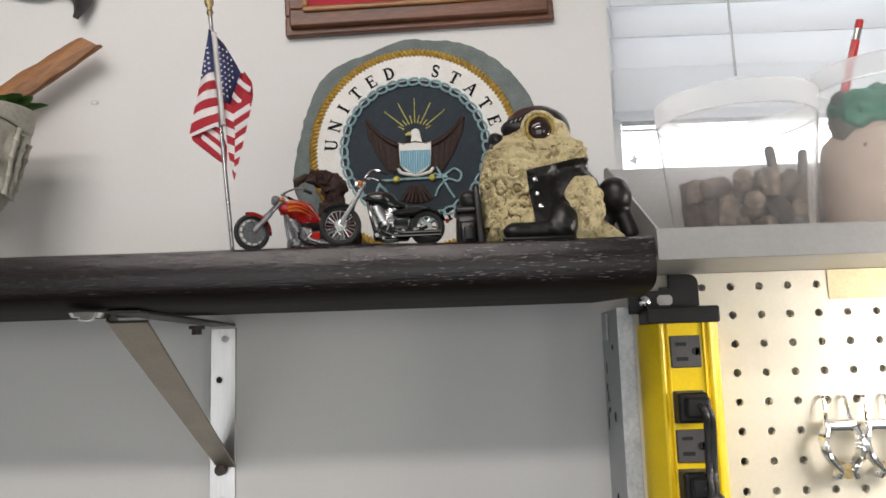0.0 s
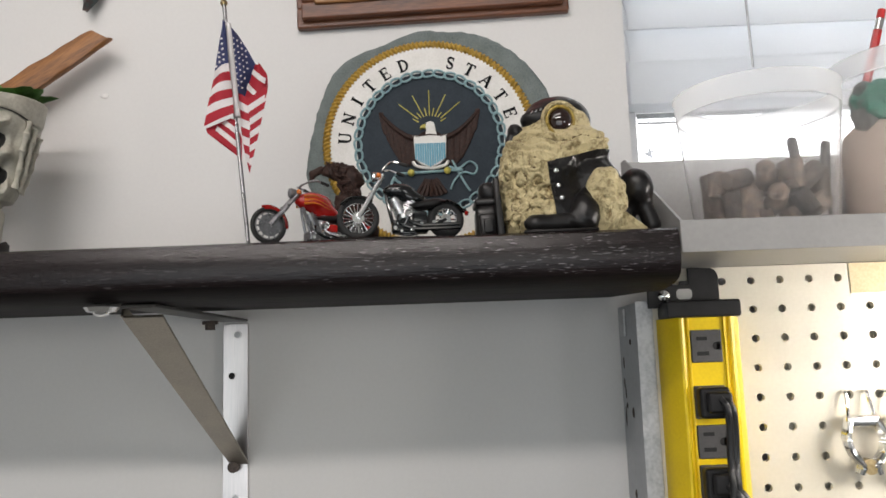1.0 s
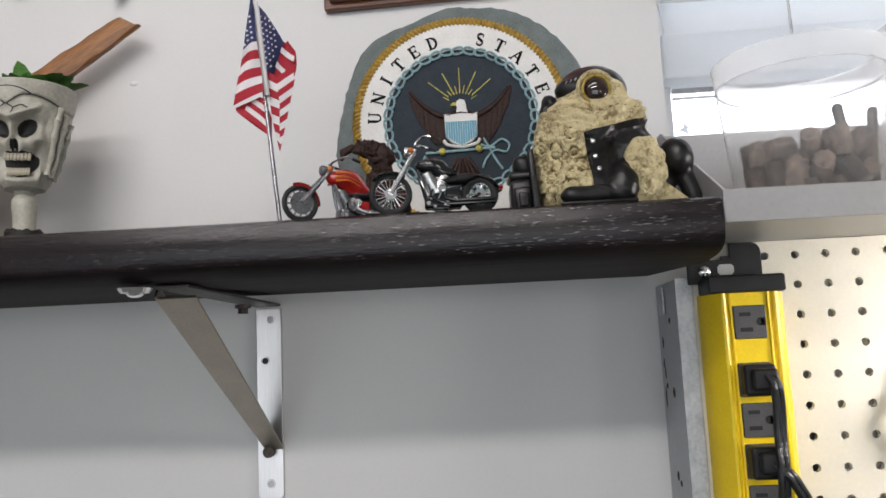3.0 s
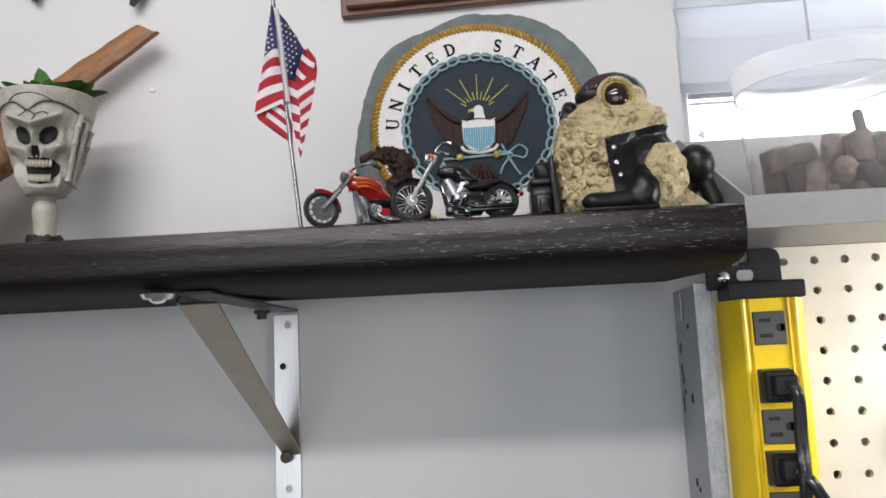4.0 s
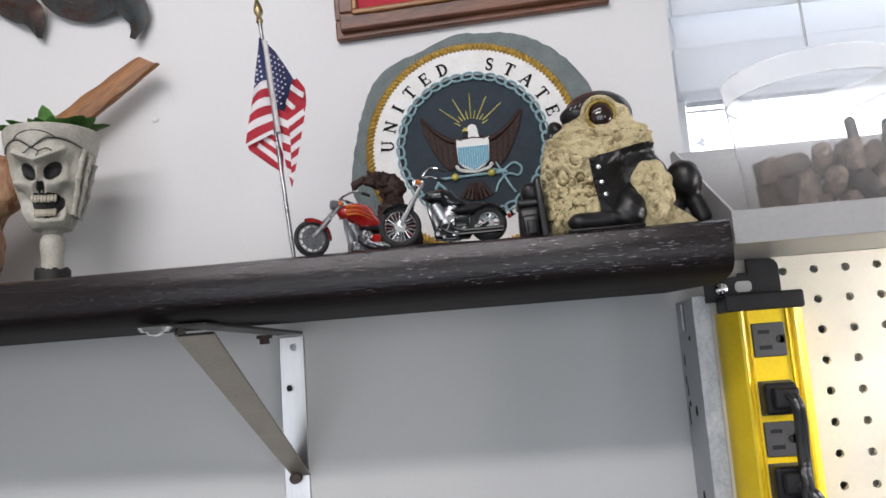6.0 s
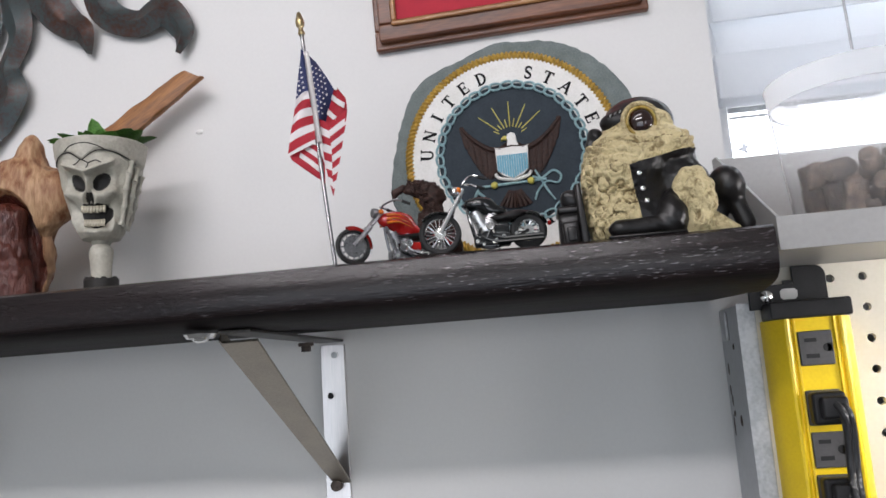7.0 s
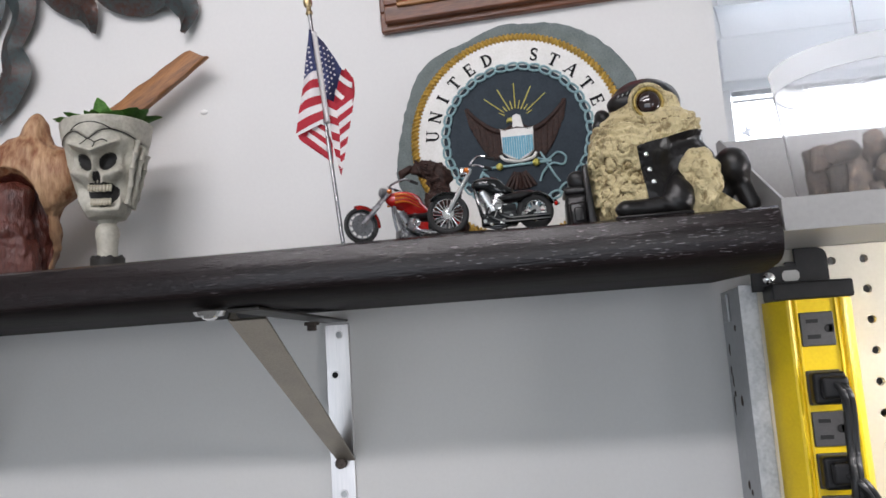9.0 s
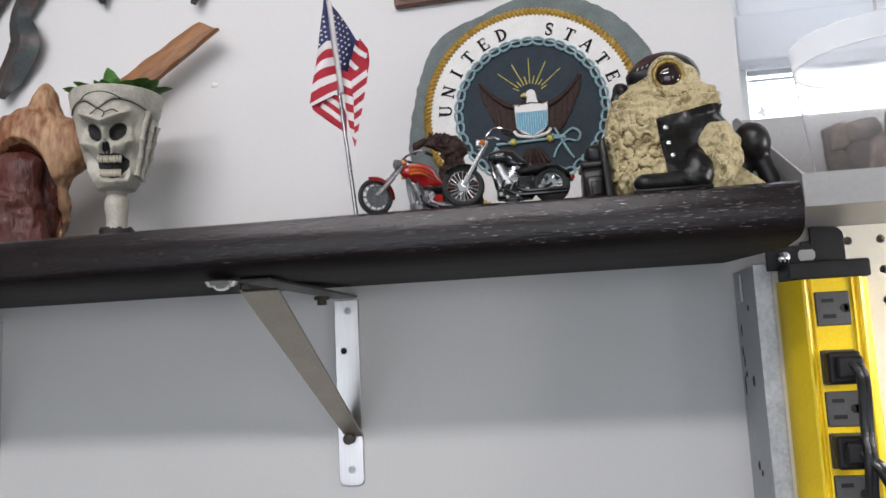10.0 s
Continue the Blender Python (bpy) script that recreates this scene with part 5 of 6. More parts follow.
def motorcycle(name, m, label, paint, metal, rf, rr, L, spokes, flame=False, rise=2.55, rake=1.05, lift=0.0):
    """Front wheel at x = 0, rear wheel at x = L."""
    b = thing(name, m, label, "toy motorcycle", "toy motorcycles")
    tf, tr_ = rf * 0.26, rr * 0.40
    wheel(b, 0, 0, rf, tf, metal, spokes, 0.60 if flame else 0.27)
    wheel(b, L, 0, rr, tr_, metal, max(10, spokes // 2))
    hx, hz = rf * rake, rf * rise          # steering head
    for s in (-1, 1):
        bm = bmesh.new()
        rod(bm, (0, s * tf * 0.9, rf), (hx, s * tf * 0.95, hz), 0.0012, n=8)
        rod(bm, (0, s * tf * 0.9, rf), (hx * 0.55, s * tf * 0.93, rf + (hz - rf) * 0.55), 0.0017, n=8)
        part("fork_leg", bm, metal, b)
    bm = bmesh.new()
    pts = spline([(hx + 0.014, -0.0135, hz + 0.0035), (hx + 0.006, -0.0125, hz + 0.0060), (hx + 0.001, -0.004, hz + 0.0045), (hx, 0, hz + 0.003), (hx + 0.001, 0.004, hz + 0.0045), (hx + 0.006, 0.0125, hz + 0.0060), (hx + 0.014, 0.0135, hz + 0.0035)], 5)
    tube(bm, pts, 0.0007, n=7)
    hb = part("handlebar", bm, metal, b)
    for s in (-1, 1):
        bm = bmesh.new()
        rod(bm, (hx + 0.0095, s * 0.0132, hz + 0.0050), (hx + 0.0150, s * 0.0136, hz + 0.0032), 0.0011, n=8)
        part("grip", bm, "tyre", hb)
    bm = bmesh.new()
    lathe(bm, [(0.0, -0.001), (0.0030, 0.0), (0.0034, 0.001), (0.0030, 0.004), (0.0015, 0.0060), (0.0, 0.0064)], n=18, m=Matrix.Rotation(radians(90), 4, "Y"), c=(hx - 0.0068, 0, hz - 0.001))
    part("headlight", bm, metal, b)
    for s in (-1, 1):
        bm = bmesh.new()
        ball(bm, (hx - 0.003, s * 0.0068, hz - 0.0012), 0.0017, u=12, v=8)
        part("indicator", bm, "bike_orange", b)
    bm = bmesh.new()
    fender(bm, rf, tf * 0.85, *((-5, 108) if flame else (50, 140)))
    part("front_fender", bm, paint, b, at=pose(0, 0, rf))
    bm = bmesh.new()
    fender(bm, rr, tr_ * 0.8, 20, 150)
    part("rear_fender", bm, paint, b, at=pose(L, 0, rr))
    # tank, seat
    bm = bmesh.new()
    hz -= lift
    G = 1.25 if flame else 1.0
    f = lambda p: soft_union([ell(p, (hx + 0.010, 0, hz - 0.0045 * G), (0.0105 * G, 0.0062 * G, 0.0050 * G)), ell(p, (hx + 0.020, 0, hz - 0.0100 * G), (0.008 * G, 0.0050, 0.0034 * G))], 0.004)
    moulded(bm, (hx + 0.0115, 0, hz - 0.0045), f, 0.03, nu=40, nv=22)
    tank = part("tank", bm, paint, b)
    if flame:
        for s in (-1, 1):
            bm = bmesh.new()
            for q in range(3):
                tube(bm, spline([(hx + 0.001, s * 0.0060, hz - 0.0085 + 0.0026 * q), (hx + 0.009, s * 0.0076, hz - 0.0080 + 0.0024 * q), (hx + 0.020, s * 0.0062, hz - 0.0115 + 0.0022 * q)], 5), 0.0009, n=6, taper=lambda t: 1.1 - t)
            part("flame", bm, "bike_orange", tank)
    bm = bmesh.new()
    f2 = lambda p: soft_union([ell(p, (L * 0.70, 0, rf * 1.55), (0.012, 0.006, 0.0028)), ell(p, (L * 0.90, 0, rf * 1.75), (0.008, 0.0042, 0.0024))], 0.003)
    moulded(bm, (L * 0.77, 0, rf * 1.58), f2, 0.03, nu=32, nv=16)
    part("seat", bm, "leather_black", b)
    # frame tubes
    for s in (-1, 1):
        bm = bmesh.new()
        tube(bm, spline([(hx + 0.001, 0, hz - 0.003), (hx + 0.004, s * 0.003, hz * 0.5), (hx + 0.009, s * 0.004, rf * 0.35), (L * 0.7, s * 0.004, rf * 0.32), (L, s * tr_ * 0.75, rr)], 6), 0.0010, n=7)
        part("frame_tube", bm, "bike_black" if paint == "bike_black" else metal, b)
    # twin cylinders with fins, crankcase, exhausts
    cx = hx + 0.013
    ez = rf * (1.0 if lift else 0.75)
    for tilt in (-26, 26):
        bm = bmesh.new()
        for i in range(7):
            q = 0.0036 + 0.0014 * i
            tmp = bmesh.new()
            bmesh.ops.create_cone(tmp, cap_ends=True, segments=14, radius1=0.0050 - 0.0001 * i, radius2=0.0050 - 0.0001 * i, depth=0.0007)
            join(bm, tmp, 0, Matrix.Translation((cx, 0, ez)) @ Matrix.Rotation(radians(tilt), 4, "Y") @ Matrix.Translation((0, 0, q)))
        rod(bm, Vector((cx, 0, ez)), Vector((cx, 0, ez)) + Vector((math.sin(radians(tilt)), 0, math.cos(radians(tilt)))) * 0.0145, 0.0034, n=12)
        part("cylinder", bm, metal if flame else "satin_chrome", b)
    bm = bmesh.new()
    box(bm, cx - 0.008, cx + 0.016, -0.0058, 0.0058, rf * 0.25, rf * 0.85, 0.0018, seg=3)
    rod(bm, (cx, -0.0062, rf * 0.62), (cx, 0.0062, rf * 0.62), 0.0042, n=20)
    rod(bm, (cx + 0.0095, -0.0060, rf * 0.55), (cx + 0.0095, 0.0060, rf * 0.55), 0.0032, n=18)
    part("crankcase", bm, "bike_black" if paint == "bike_black" else metal, b)
    bm = bmesh.new()
    rod(bm, (cx + 0.003, -0.0066, rf * 1.15), (cx + 0.003, -0.0045, rf * 1.15), 0.0027, n=20)
    ring(bm, (cx + 0.003, -0.0066, rf * 1.15), 0.0022, 0.0006, nu=20, nv=6)
    part("air_cleaner", bm, "chrome", b)
    for q in range(2):
        bm = bmesh.new()
        tube(bm, spline([(cx - 0.003 + 0.006 * q, -0.0035, rf * 1.15), (cx - 0.004 + 0.008 * q, -0.0072, rf * 0.75), (cx + 0.005 + 0.006 * q, -0.0076, rf * (0.42 + 0.14 * q)), (L * 0.8, -0.0078, rf * (0.40 + 0.16 * q)), (L + rr * 0.7, -0.0080, rf * (0.44 + 0.16 * q))], 6), 0.0011, n=9, taper=lambda t: 0.75 + 0.4 * min(1, t * 1.6))
        part("exhaust_pipe", bm, "chrome" if q and flame else "bike_black", b)
    bm = bmesh.new()
    for i, (dx, hz_, r) in enumerate(((-0.006, 0.45, 0.0013), (-0.002, 0.30, 0.0010), (0.006, 0.42, 0.0016), (0.011, 0.62, 0.0013), (0.015, 0.40, 0.0011), (0.019, 0.70, 0.0012))):
        rod(bm, (cx + dx, -0.0080, rf * hz_), (cx + dx, -0.0055, rf * hz_), r, r * 0.7, n=12)
    rod(bm, (cx - 0.004, -0.0064, rf * 0.62), (cx - 0.007, -0.0056, rf * 1.35), 0.0005, n=6)
    rod(bm, (cx + 0.000, -0.0064, rf * 0.62), (cx + 0.005, -0.0056, rf * 1.35), 0.0005, n=6)
    rod(bm, (cx + 0.004, -0.0120, rf * 0.30), (cx + 0.004, -0.0050, rf * 0.32), 0.0006, n=6)
    part("engine_trim", bm, "chrome", b)
    bm = bmesh.new()
    box(bm, L * 0.62, L * 0.78, -0.0055, -0.0035, rf * 0.75, rf * 1.25, 0.001)
    box(bm, L * 0.62, L * 0.78, 0.0035, 0.0055, rf * 0.75, rf * 1.25, 0.001)
    part("side_cover", bm, paint, b)
    bm = bmesh.new()
    ball(bm, (L + rr * 1.15, 0, rr * 1.35), (0.0014, 0.003, 0.0016), u=12, v=8)
    part("tail_light", bm, "bike_red", b)
    bm = bmesh.new()
    rod(bm, (cx + 0.006, -0.003, rf * 0.35), (cx + 0.008, -0.010, -0.0010), 0.0006, n=6)
    part("kickstand", bm, metal, b)
    return b


bm = bmesh.new()
box(bm, 0, 0.092, -0.013, 0.013, 0, 0.0034, 0.0010)
tagged(part("display_base", bm, "raw_black_wood", at=pose(-0.347, -0.140, TOP, 0, 0, 8)), "low black plastic display base under the toy motorcycle", "display base")
motorcycle("toy_motorcycle", pose(-0.3285, -0.1375, TOP + 0.0034, 0, 0, 8), "black and chrome toy motorcycle on a low base", "bike_black", "chrome", 0.0138, 0.0122, 0.0570, 20, rise=3.05, rake=1.2, lift=0.006).scale = (1.12, 1.12, 1.12)
motorcycle("toy_motorcycle", pose(-0.3925, -0.144, TOP + 0.0012, 0, 0, 36), "red toy motorcycle with orange flames on the tank", "bike_red", "bike_grey", 0.0122, 0.0112, 0.060, 12, flame=True, rise=2.95, rake=1.75).scale = (1.12, 1.12, 1.12)

# ==== dark bird figurine behind the motorcycles: one mesh ====
bm = bmesh.new()
k = 0.001
fb = lambda p: soft_union([ell(p / k, (9, 0, 26), (11, 10, 22)), ell(p / k, (15, 2, 16), (13, 11, 14))], 5) * k
moulded(bm, (0.010, 0, 0.024), fb, 0.05, nu=90, nv=70, rough=0.0030, scale=170, floor=0.0)
fh = lambda p: soft_union([ell(p / k, (0, -1, 56), (11, 6, 5.5)), ell(p / k, (10, 0, 49), (9, 7, 9))], 4) * k
moulded(bm, (0.003, -0.001, 0.054), fh, 0.03, nu=70, nv=50, rough=0.0026, scale=220)
fk = lambda p: soft_union([cap(p / k, (-11, -2, 57), (-17, -3, 54), 2.6), cap(p / k, (-16, -3, 54), (-18, -3, 50), 1.5)], 1.5) * k
moulded(bm, (-0.0155, -0.003, 0.0545), fk, 0.02, nu=30, nv=20, rough=0.0004, scale=200)
rb = random.Random(5)
for i in range(60):
    t = rb.random()
    a = Vector((-4 + 22 * t + rb.uniform(-3, 3), -5 + rb.uniform(-4, 4), 60 - 34 * t + rb.uniform(-2, 3))) * k
    rod(bm, a, a + Vector((3 + 4 * t + rb.uniform(-3, 3), rb.uniform(-3, 1), rb.uniform(-6, 1))) * k, 0.0017, 0.0006, n=5)
ball(bm, Vector((14, 2, 2)) * k, Vector((22, 18, 3)) * k)
tagged(part("bird_figurine", bm, "feather_brown", smooth=50, at=pose(-0.352, -0.085, TOP) @ Matrix.Diagonal((1.12, 1.0, 1.20, 1))), "dark brown carved bird figurine behind the toy motorcycles", "figurine")


# ==== skull goblet ====
gob = thing("skull_goblet", pose(-0.6845, 0.0, TOP), "bone-coloured resin skull goblet on a bone stem", "goblet")
FACE = radians(-79)


def skull_cup():
    prof = [(0.0, 0.0665), (0.010, 0.0665), (0.020, 0.069), (0.0240, 0.075), (0.0285, 0.086), (0.0325, 0.098), (0.0370, 0.112), (0.0410, 0.126), (0.0435, 0.139), (0.0455, 0.150), (0.0475, 0.160), (0.0490, 0.1705), (0.0487, 0.1715), (0.0460, 0.1712), (0.0440, 0.160), (0.040, 0.145), (0.0, 0.140)]
    fine = []
    for (r0, z0), (r1, z1) in zip(prof, prof[1:]):
        st = max(1, int(math.hypot(r1 - r0, z1 - z0) / 0.0008)) if z1 < 0.17 or r0 < 0.048 else 2
        fine += [(r0 + (r1 - r0) * i / st, z0 + (z1 - z0) * i / st) for i in range(st)]
    fine.append(prof[-1])
    n = 360
    top = max(range(len(fine)), key=lambda i: fine[i][1])
    A = np.linspace(0, 2 * np.pi, n, endpoint=False)[None, :]
    R, Z = (np.array([f[q] for f in fine])[:, None] for q in (0, 1))
    da = (A - FACE + np.pi) % (2 * np.pi) - np.pi
    u, z = da * 0.040 + 0 * Z, Z + 0 * da
    au = np.abs(u)
    g = lambda x, s: np.exp(-(x / s) ** 2)
    e4 = lambda x, sx, y, sy: np.exp(-((x / sx) ** 2 + (y / sy) ** 2) ** 2)
    front = (np.arange(len(fine))[:, None] <= top) & (np.abs(da) < 1.75) & (R > 0.012)
    # hood band with a dipping, scalloped edge
    hood = 0.1475 + 0.0095 * np.clip(np.abs(u + 0.003) / 0.014, 0, 1) - 0.0100 * np.clip((au - 0.018) / 0.030, 0, 1) ** 1.5
    d = 0.0017 / (1 + np.exp(-(z - hood) / 0.0005)) - 0.0012 * g(z - hood + 0.0012, 0.0009)
    brow = 0.1352 + 0.45 * (au - 0.005)
    d += 0.0076 * g(z - brow, 0.0034) * np.clip((0.0275 - au) / 0.006, 0, 1)
    d += 0.0030 * g(u, 0.0048) * g(z - 0.1215, 0.0085)
    d += 0.0072 * g(au - 0.0250, 0.0070) * g(z - 0.1130 - 0.1 * (au - 0.025), 0.0050)
    d += 0.0030 * g(au - 0.0090, 0.0040) * g(z - 0.1060, 0.0060)
    d -= 0.0055 * g(au - 0.0290, 0.0055) * g(z - 0.0990, 0.0070)
    d -= 0.0045 * g(au - 0.0350, 0.0060) * g(z - 0.1300, 0.0100)
    d += 0.0050 * g(u - 0.003, 0.0175) * g(z - 0.1010, 0.0042)
    d += 0.0085 * g(u - 0.005, 0.0190) * g(z - 0.0745, 0.0060)
    d += 0.0045 * g(au - 0.0330, 0.0050) * g(z - 0.0880, 0.0140)
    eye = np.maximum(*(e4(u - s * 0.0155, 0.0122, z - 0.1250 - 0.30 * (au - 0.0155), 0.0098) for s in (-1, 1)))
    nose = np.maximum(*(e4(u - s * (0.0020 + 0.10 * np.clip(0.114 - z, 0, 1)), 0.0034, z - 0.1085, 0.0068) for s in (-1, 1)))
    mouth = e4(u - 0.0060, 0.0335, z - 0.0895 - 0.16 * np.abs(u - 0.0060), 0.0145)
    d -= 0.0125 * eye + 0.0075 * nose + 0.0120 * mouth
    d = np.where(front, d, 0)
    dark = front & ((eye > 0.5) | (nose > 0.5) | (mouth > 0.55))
    bm = bmesh.new()
    rows, info = [], {}
    for i, (r, zz) in enumerate(fine):
        row = []
        for j in range(n if r > 1e-6 else 1):
            a = A[0, j]
            q = r + d[i, j] + (0.0005 * noise.noise(Vector((a * 8, zz * 220, 2.0))) if i <= top else 0)
            v = bm.verts.new((q * math.cos(a), q * math.sin(a), zz))
            info[v] = int(dark[i, j])
            row.append(v)
        rows.append(row)
    for a, b in zip(rows, rows[1:]):
        for j in range(n):
            kk = (j + 1) % n
            f = list(dict.fromkeys([a[j % len(a)], a[kk % len(a)], b[kk % len(b)], b[j % len(b)]]))
            if len(f) > 2:
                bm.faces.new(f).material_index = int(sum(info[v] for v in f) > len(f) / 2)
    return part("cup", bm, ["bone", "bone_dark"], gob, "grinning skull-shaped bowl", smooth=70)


def on_cup(u, z, off):
    a = FACE + u / 0.040
    r = np.interp(z, [0.0665, 0.076, 0.086, 0.098, 0.112, 0.126, 0.139, 0.150, 0.160, 0.171], [0.012, 0.0245, 0.0285, 0.0325, 0.037, 0.041, 0.0435, 0.0455, 0.0475, 0.049]) + off
    return Vector((r * math.cos(a), r * math.sin(a), z))


cup = skull_cup()
cup.matrix_basis = Matrix.Translation((0, 0, 0.0081)) @ Matrix.Diagonal((0.86, 0.86, 0.91, 1))
for row, z, count in ((0, 0.0962, 8), (1, 0.0825, 8)):
    for i in range(count):
        u = -0.0105 + 0.0290 * i / (count - 1)
        c = on_cup(u, z + 0.0016 * ((u - 0.004) / 0.019) ** 2 * (1 if row == 0 else 0.6), -0.0004)
        bm = bmesh.new()
        box(bm, -0.00150, 0.00150, -0.0018, 0.0018, -0.0036 - 0.0005 * (i % 2), 0.0038, 0.0010, seg=3)
        part("tooth", bm, "teeth", cup, at=Matrix.Translation(c) @ Matrix.Rotation(FACE + u / 0.040 + math.pi / 2, 4, "Z") @ Matrix.Rotation(radians(2.5 * math.sin(i * 2.1)), 4, "Y"))
hood_edge = [(u, 0.1466 + 0.0095 * min(1, abs(u + 0.003) / 0.014) - 0.0100 * max(0, min(1, (abs(u) - 0.018) / 0.030)) ** 1.5) for u in (-0.045, -0.034, -0.024, -0.015, -0.009, -0.003, 0.003, 0.009, 0.018, 0.028, 0.038, 0.050)]
for pts in (hood_edge, [(-0.003, 0.1466), (-0.008, 0.1425), (-0.013, 0.1405)], [(-0.003, 0.1466), (0.003, 0.1420), (0.001, 0.1370)], [(0.003, 0.1420), (0.010, 0.1450), (0.015, 0.1425)], [(-0.020, 0.1570), (-0.012, 0.1620), (0.000, 0.1635), (0.010, 0.1610), (0.017, 0.1570)]):
    bm = bmesh.new()
    line = []
    for q in spline([(u, 0, z) for u, z in pts], 6):
        line.append(on_cup(q.x, q.z, 0.0030 if abs(q.x) < 0.022 and q.z < 0.146 else 0.0016))
    tube(bm, line, 0.0006, n=6)
    part("crack_line", bm, "bone_dark", cup)
# bony fingers gripping the side
for u0, lens in ((0.043, (0.148, 0.135, 0.118, 0.100, 0.082)), (0.053, (0.142, 0.128, 0.112, 0.096, 0.080)), (0.063, (0.136, 0.120, 0.104, 0.090, 0.078))):
    bm = bmesh.new()
    for z0, z1 in zip(lens, lens[1:]):
        a, b = on_cup(u0 + 0.002 * math.sin(z0 * 90), z0, 0.0030), on_cup(u0 + 0.002 * math.sin(z1 * 90), z1, 0.0030)
        tube(bm, [a + (b - a) * t for t in (0, 0.15, 0.3, 0.5, 0.7, 0.85, 1)], 0.0033, n=10, taper=lambda t: 0.72 + 0.45 * (2 * t - 1) ** 2)
    part("finger", bm, "bone", cup)
bm = bmesh.new()
lathe(bm, [(0.0, 0.004), (0.013, 0.004), (0.0120, 0.010), (0.0104, 0.018), (0.0094, 0.034), (0.0098, 0.046), (0.0112, 0.055), (0.0108, 0.061), (0.0080, 0.0655), (0.0110, 0.071), (0.0, 0.076)], n=36)
part("stem", bm, "bone", gob)
bm = bmesh.new()
lathe(bm, [(0.0, 0.0), (0.030, 0.0), (0.031, 0.003), (0.022, 0.007), (0.0155, 0.012), (0.0160, 0.031), (0.0140, 0.0325), (0.0, 0.0325)], n=40)
for v in bm.verts:
    if v.co.z > 0.028:
        v.co.z += 0.006 * noise.noise(v.co * 220)
part("base", bm, "bone_dark", gob)

# leaves in the goblet
plant = thing("artificial_leaves", pose(-0.6845, 0.0, TOP + 0.160), "green artificial leaves tucked into the skull goblet", "leaves")
rng = random.Random(8)
for i, (az, tilt, ln) in enumerate([(-95, 6, 0.037), (-60, 22, 0.026), (-110, 30, 0.026), (-85, 38, 0.026), (-120, 60, 0.030), (-150, 64, 0.034), (-165, 56, 0.036), (-10, 54, 0.040), (-25, 60, 0.036), (-45, 64, 0.030), (20, 60, 0.04), (90, 50, 0.03), (150, 60, 0.034), (-130, 75, 0.030)]):
    bm = bmesh.new()
    rows = []
    w = ln * 0.30
    for j in range(9):
        t = j / 8
        hw = w * math.sin(math.pi * min(1, t * 0.93 + 0.06)) ** 0.8 * (1 + 0.18 * (j % 2))
        rows.append([bm.verts.new((s * hw, 0.25 * abs(s) * hw - 0.10 * ln * t * t, ln * t)) for s in (-1, -0.5, 0, 0.5, 1)])
    for a, b in zip(rows, rows[1:]):
        for q in range(4):
            bm.faces.new([a[q], a[q + 1], b[q + 1], b[q]])
    bmesh.ops.solidify(bm, geom=bm.faces[:], thickness=0.0004)
    a = radians(az)
    r0 = 0.006 + 0.012 * (tilt / 70)
    part("leaf", bm, "leaf_green", plant, at=pose(r0 * math.cos(a), r0 * math.sin(a), -0.006 + 0.004 * (tilt > 55)) @ Matrix.Rotation(a + math.pi / 2, 4, "Z") @ Matrix.Rotation(radians(tilt), 4, "X"))

# ==== wood behind the goblet, carved driftwood ====
a, b = Vector((-0.784, 0.060, 1.772)), Vector((-0.6190, 0.072, 1.8825))
d = (b - a).normalized()
up = Vector((-d.z, 0, d.x))
m = Matrix(((d.x, 0, up.x, a.x), (d.y, 1, up.y, a.y), (d.z, 0, up.z, a.z), (0, 0, 0, 1)))
bm = bmesh.new()
L = (b - a).length
secs = []
for i in range(29):
    t = i / 28
    hw = 0.0104 + 0.0026 * math.sin(t * 3.1) + 0.0010 * noise.noise(Vector((t * 6, 1, 0)))
    hw *= 1.0 if t < 0.97 else 0.94
    x = L * t
    sec = []
    for q in range(12):
        an = 2 * math.pi * q / 12
        ca, sa = math.cos(an), math.sin(an)
        sec.append(bm.verts.new((x + (0.008 * -ca * (t - 0.9) * 10 if t > 0.9 else 0), 0.0045 * (abs(sa) ** 0.35) * math.copysign(1, sa), hw * (abs(ca) ** 0.35) * math.copysign(1, ca) + 0.0012 * noise.noise(Vector((t * 9, q, 2))))))
    secs.append(sec)
for p, q in zip(secs, secs[1:]):
    for j in range(12):
        bm.faces.new([p[j], p[(j + 1) % 12], q[(j + 1) % 12], q[j]])
bm.faces.new(secs[0])
bm.faces.new(secs[-1][::-1])
tagged(part("wood_stick", bm, "stick_wood", at=m, smooth=50), "flat reddish-brown weathered wood stick leaning against the wall", "stick")

bm = bmesh.new()
fd = lambda p: soft_union([ell(p, (0.0, 0.0, 0.066), (0.043, 0.036, 0.082)), ell(p, (0.020, 0.004, 0.158), (0.015, 0.015, 0.030)), ell(p, (0.040, 0.004, 0.122), (0.029, 0.024, 0.030)), ell(p, (-0.036, 0.004, 0.085), (0.034, 0.028, 0.062)), ell(p, (0.012, 0.0, 0.130), (0.030, 0.026, 0.028))], 0.014)
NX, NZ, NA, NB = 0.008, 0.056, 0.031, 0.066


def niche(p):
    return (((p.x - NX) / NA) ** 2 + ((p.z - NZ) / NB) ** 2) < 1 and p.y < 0


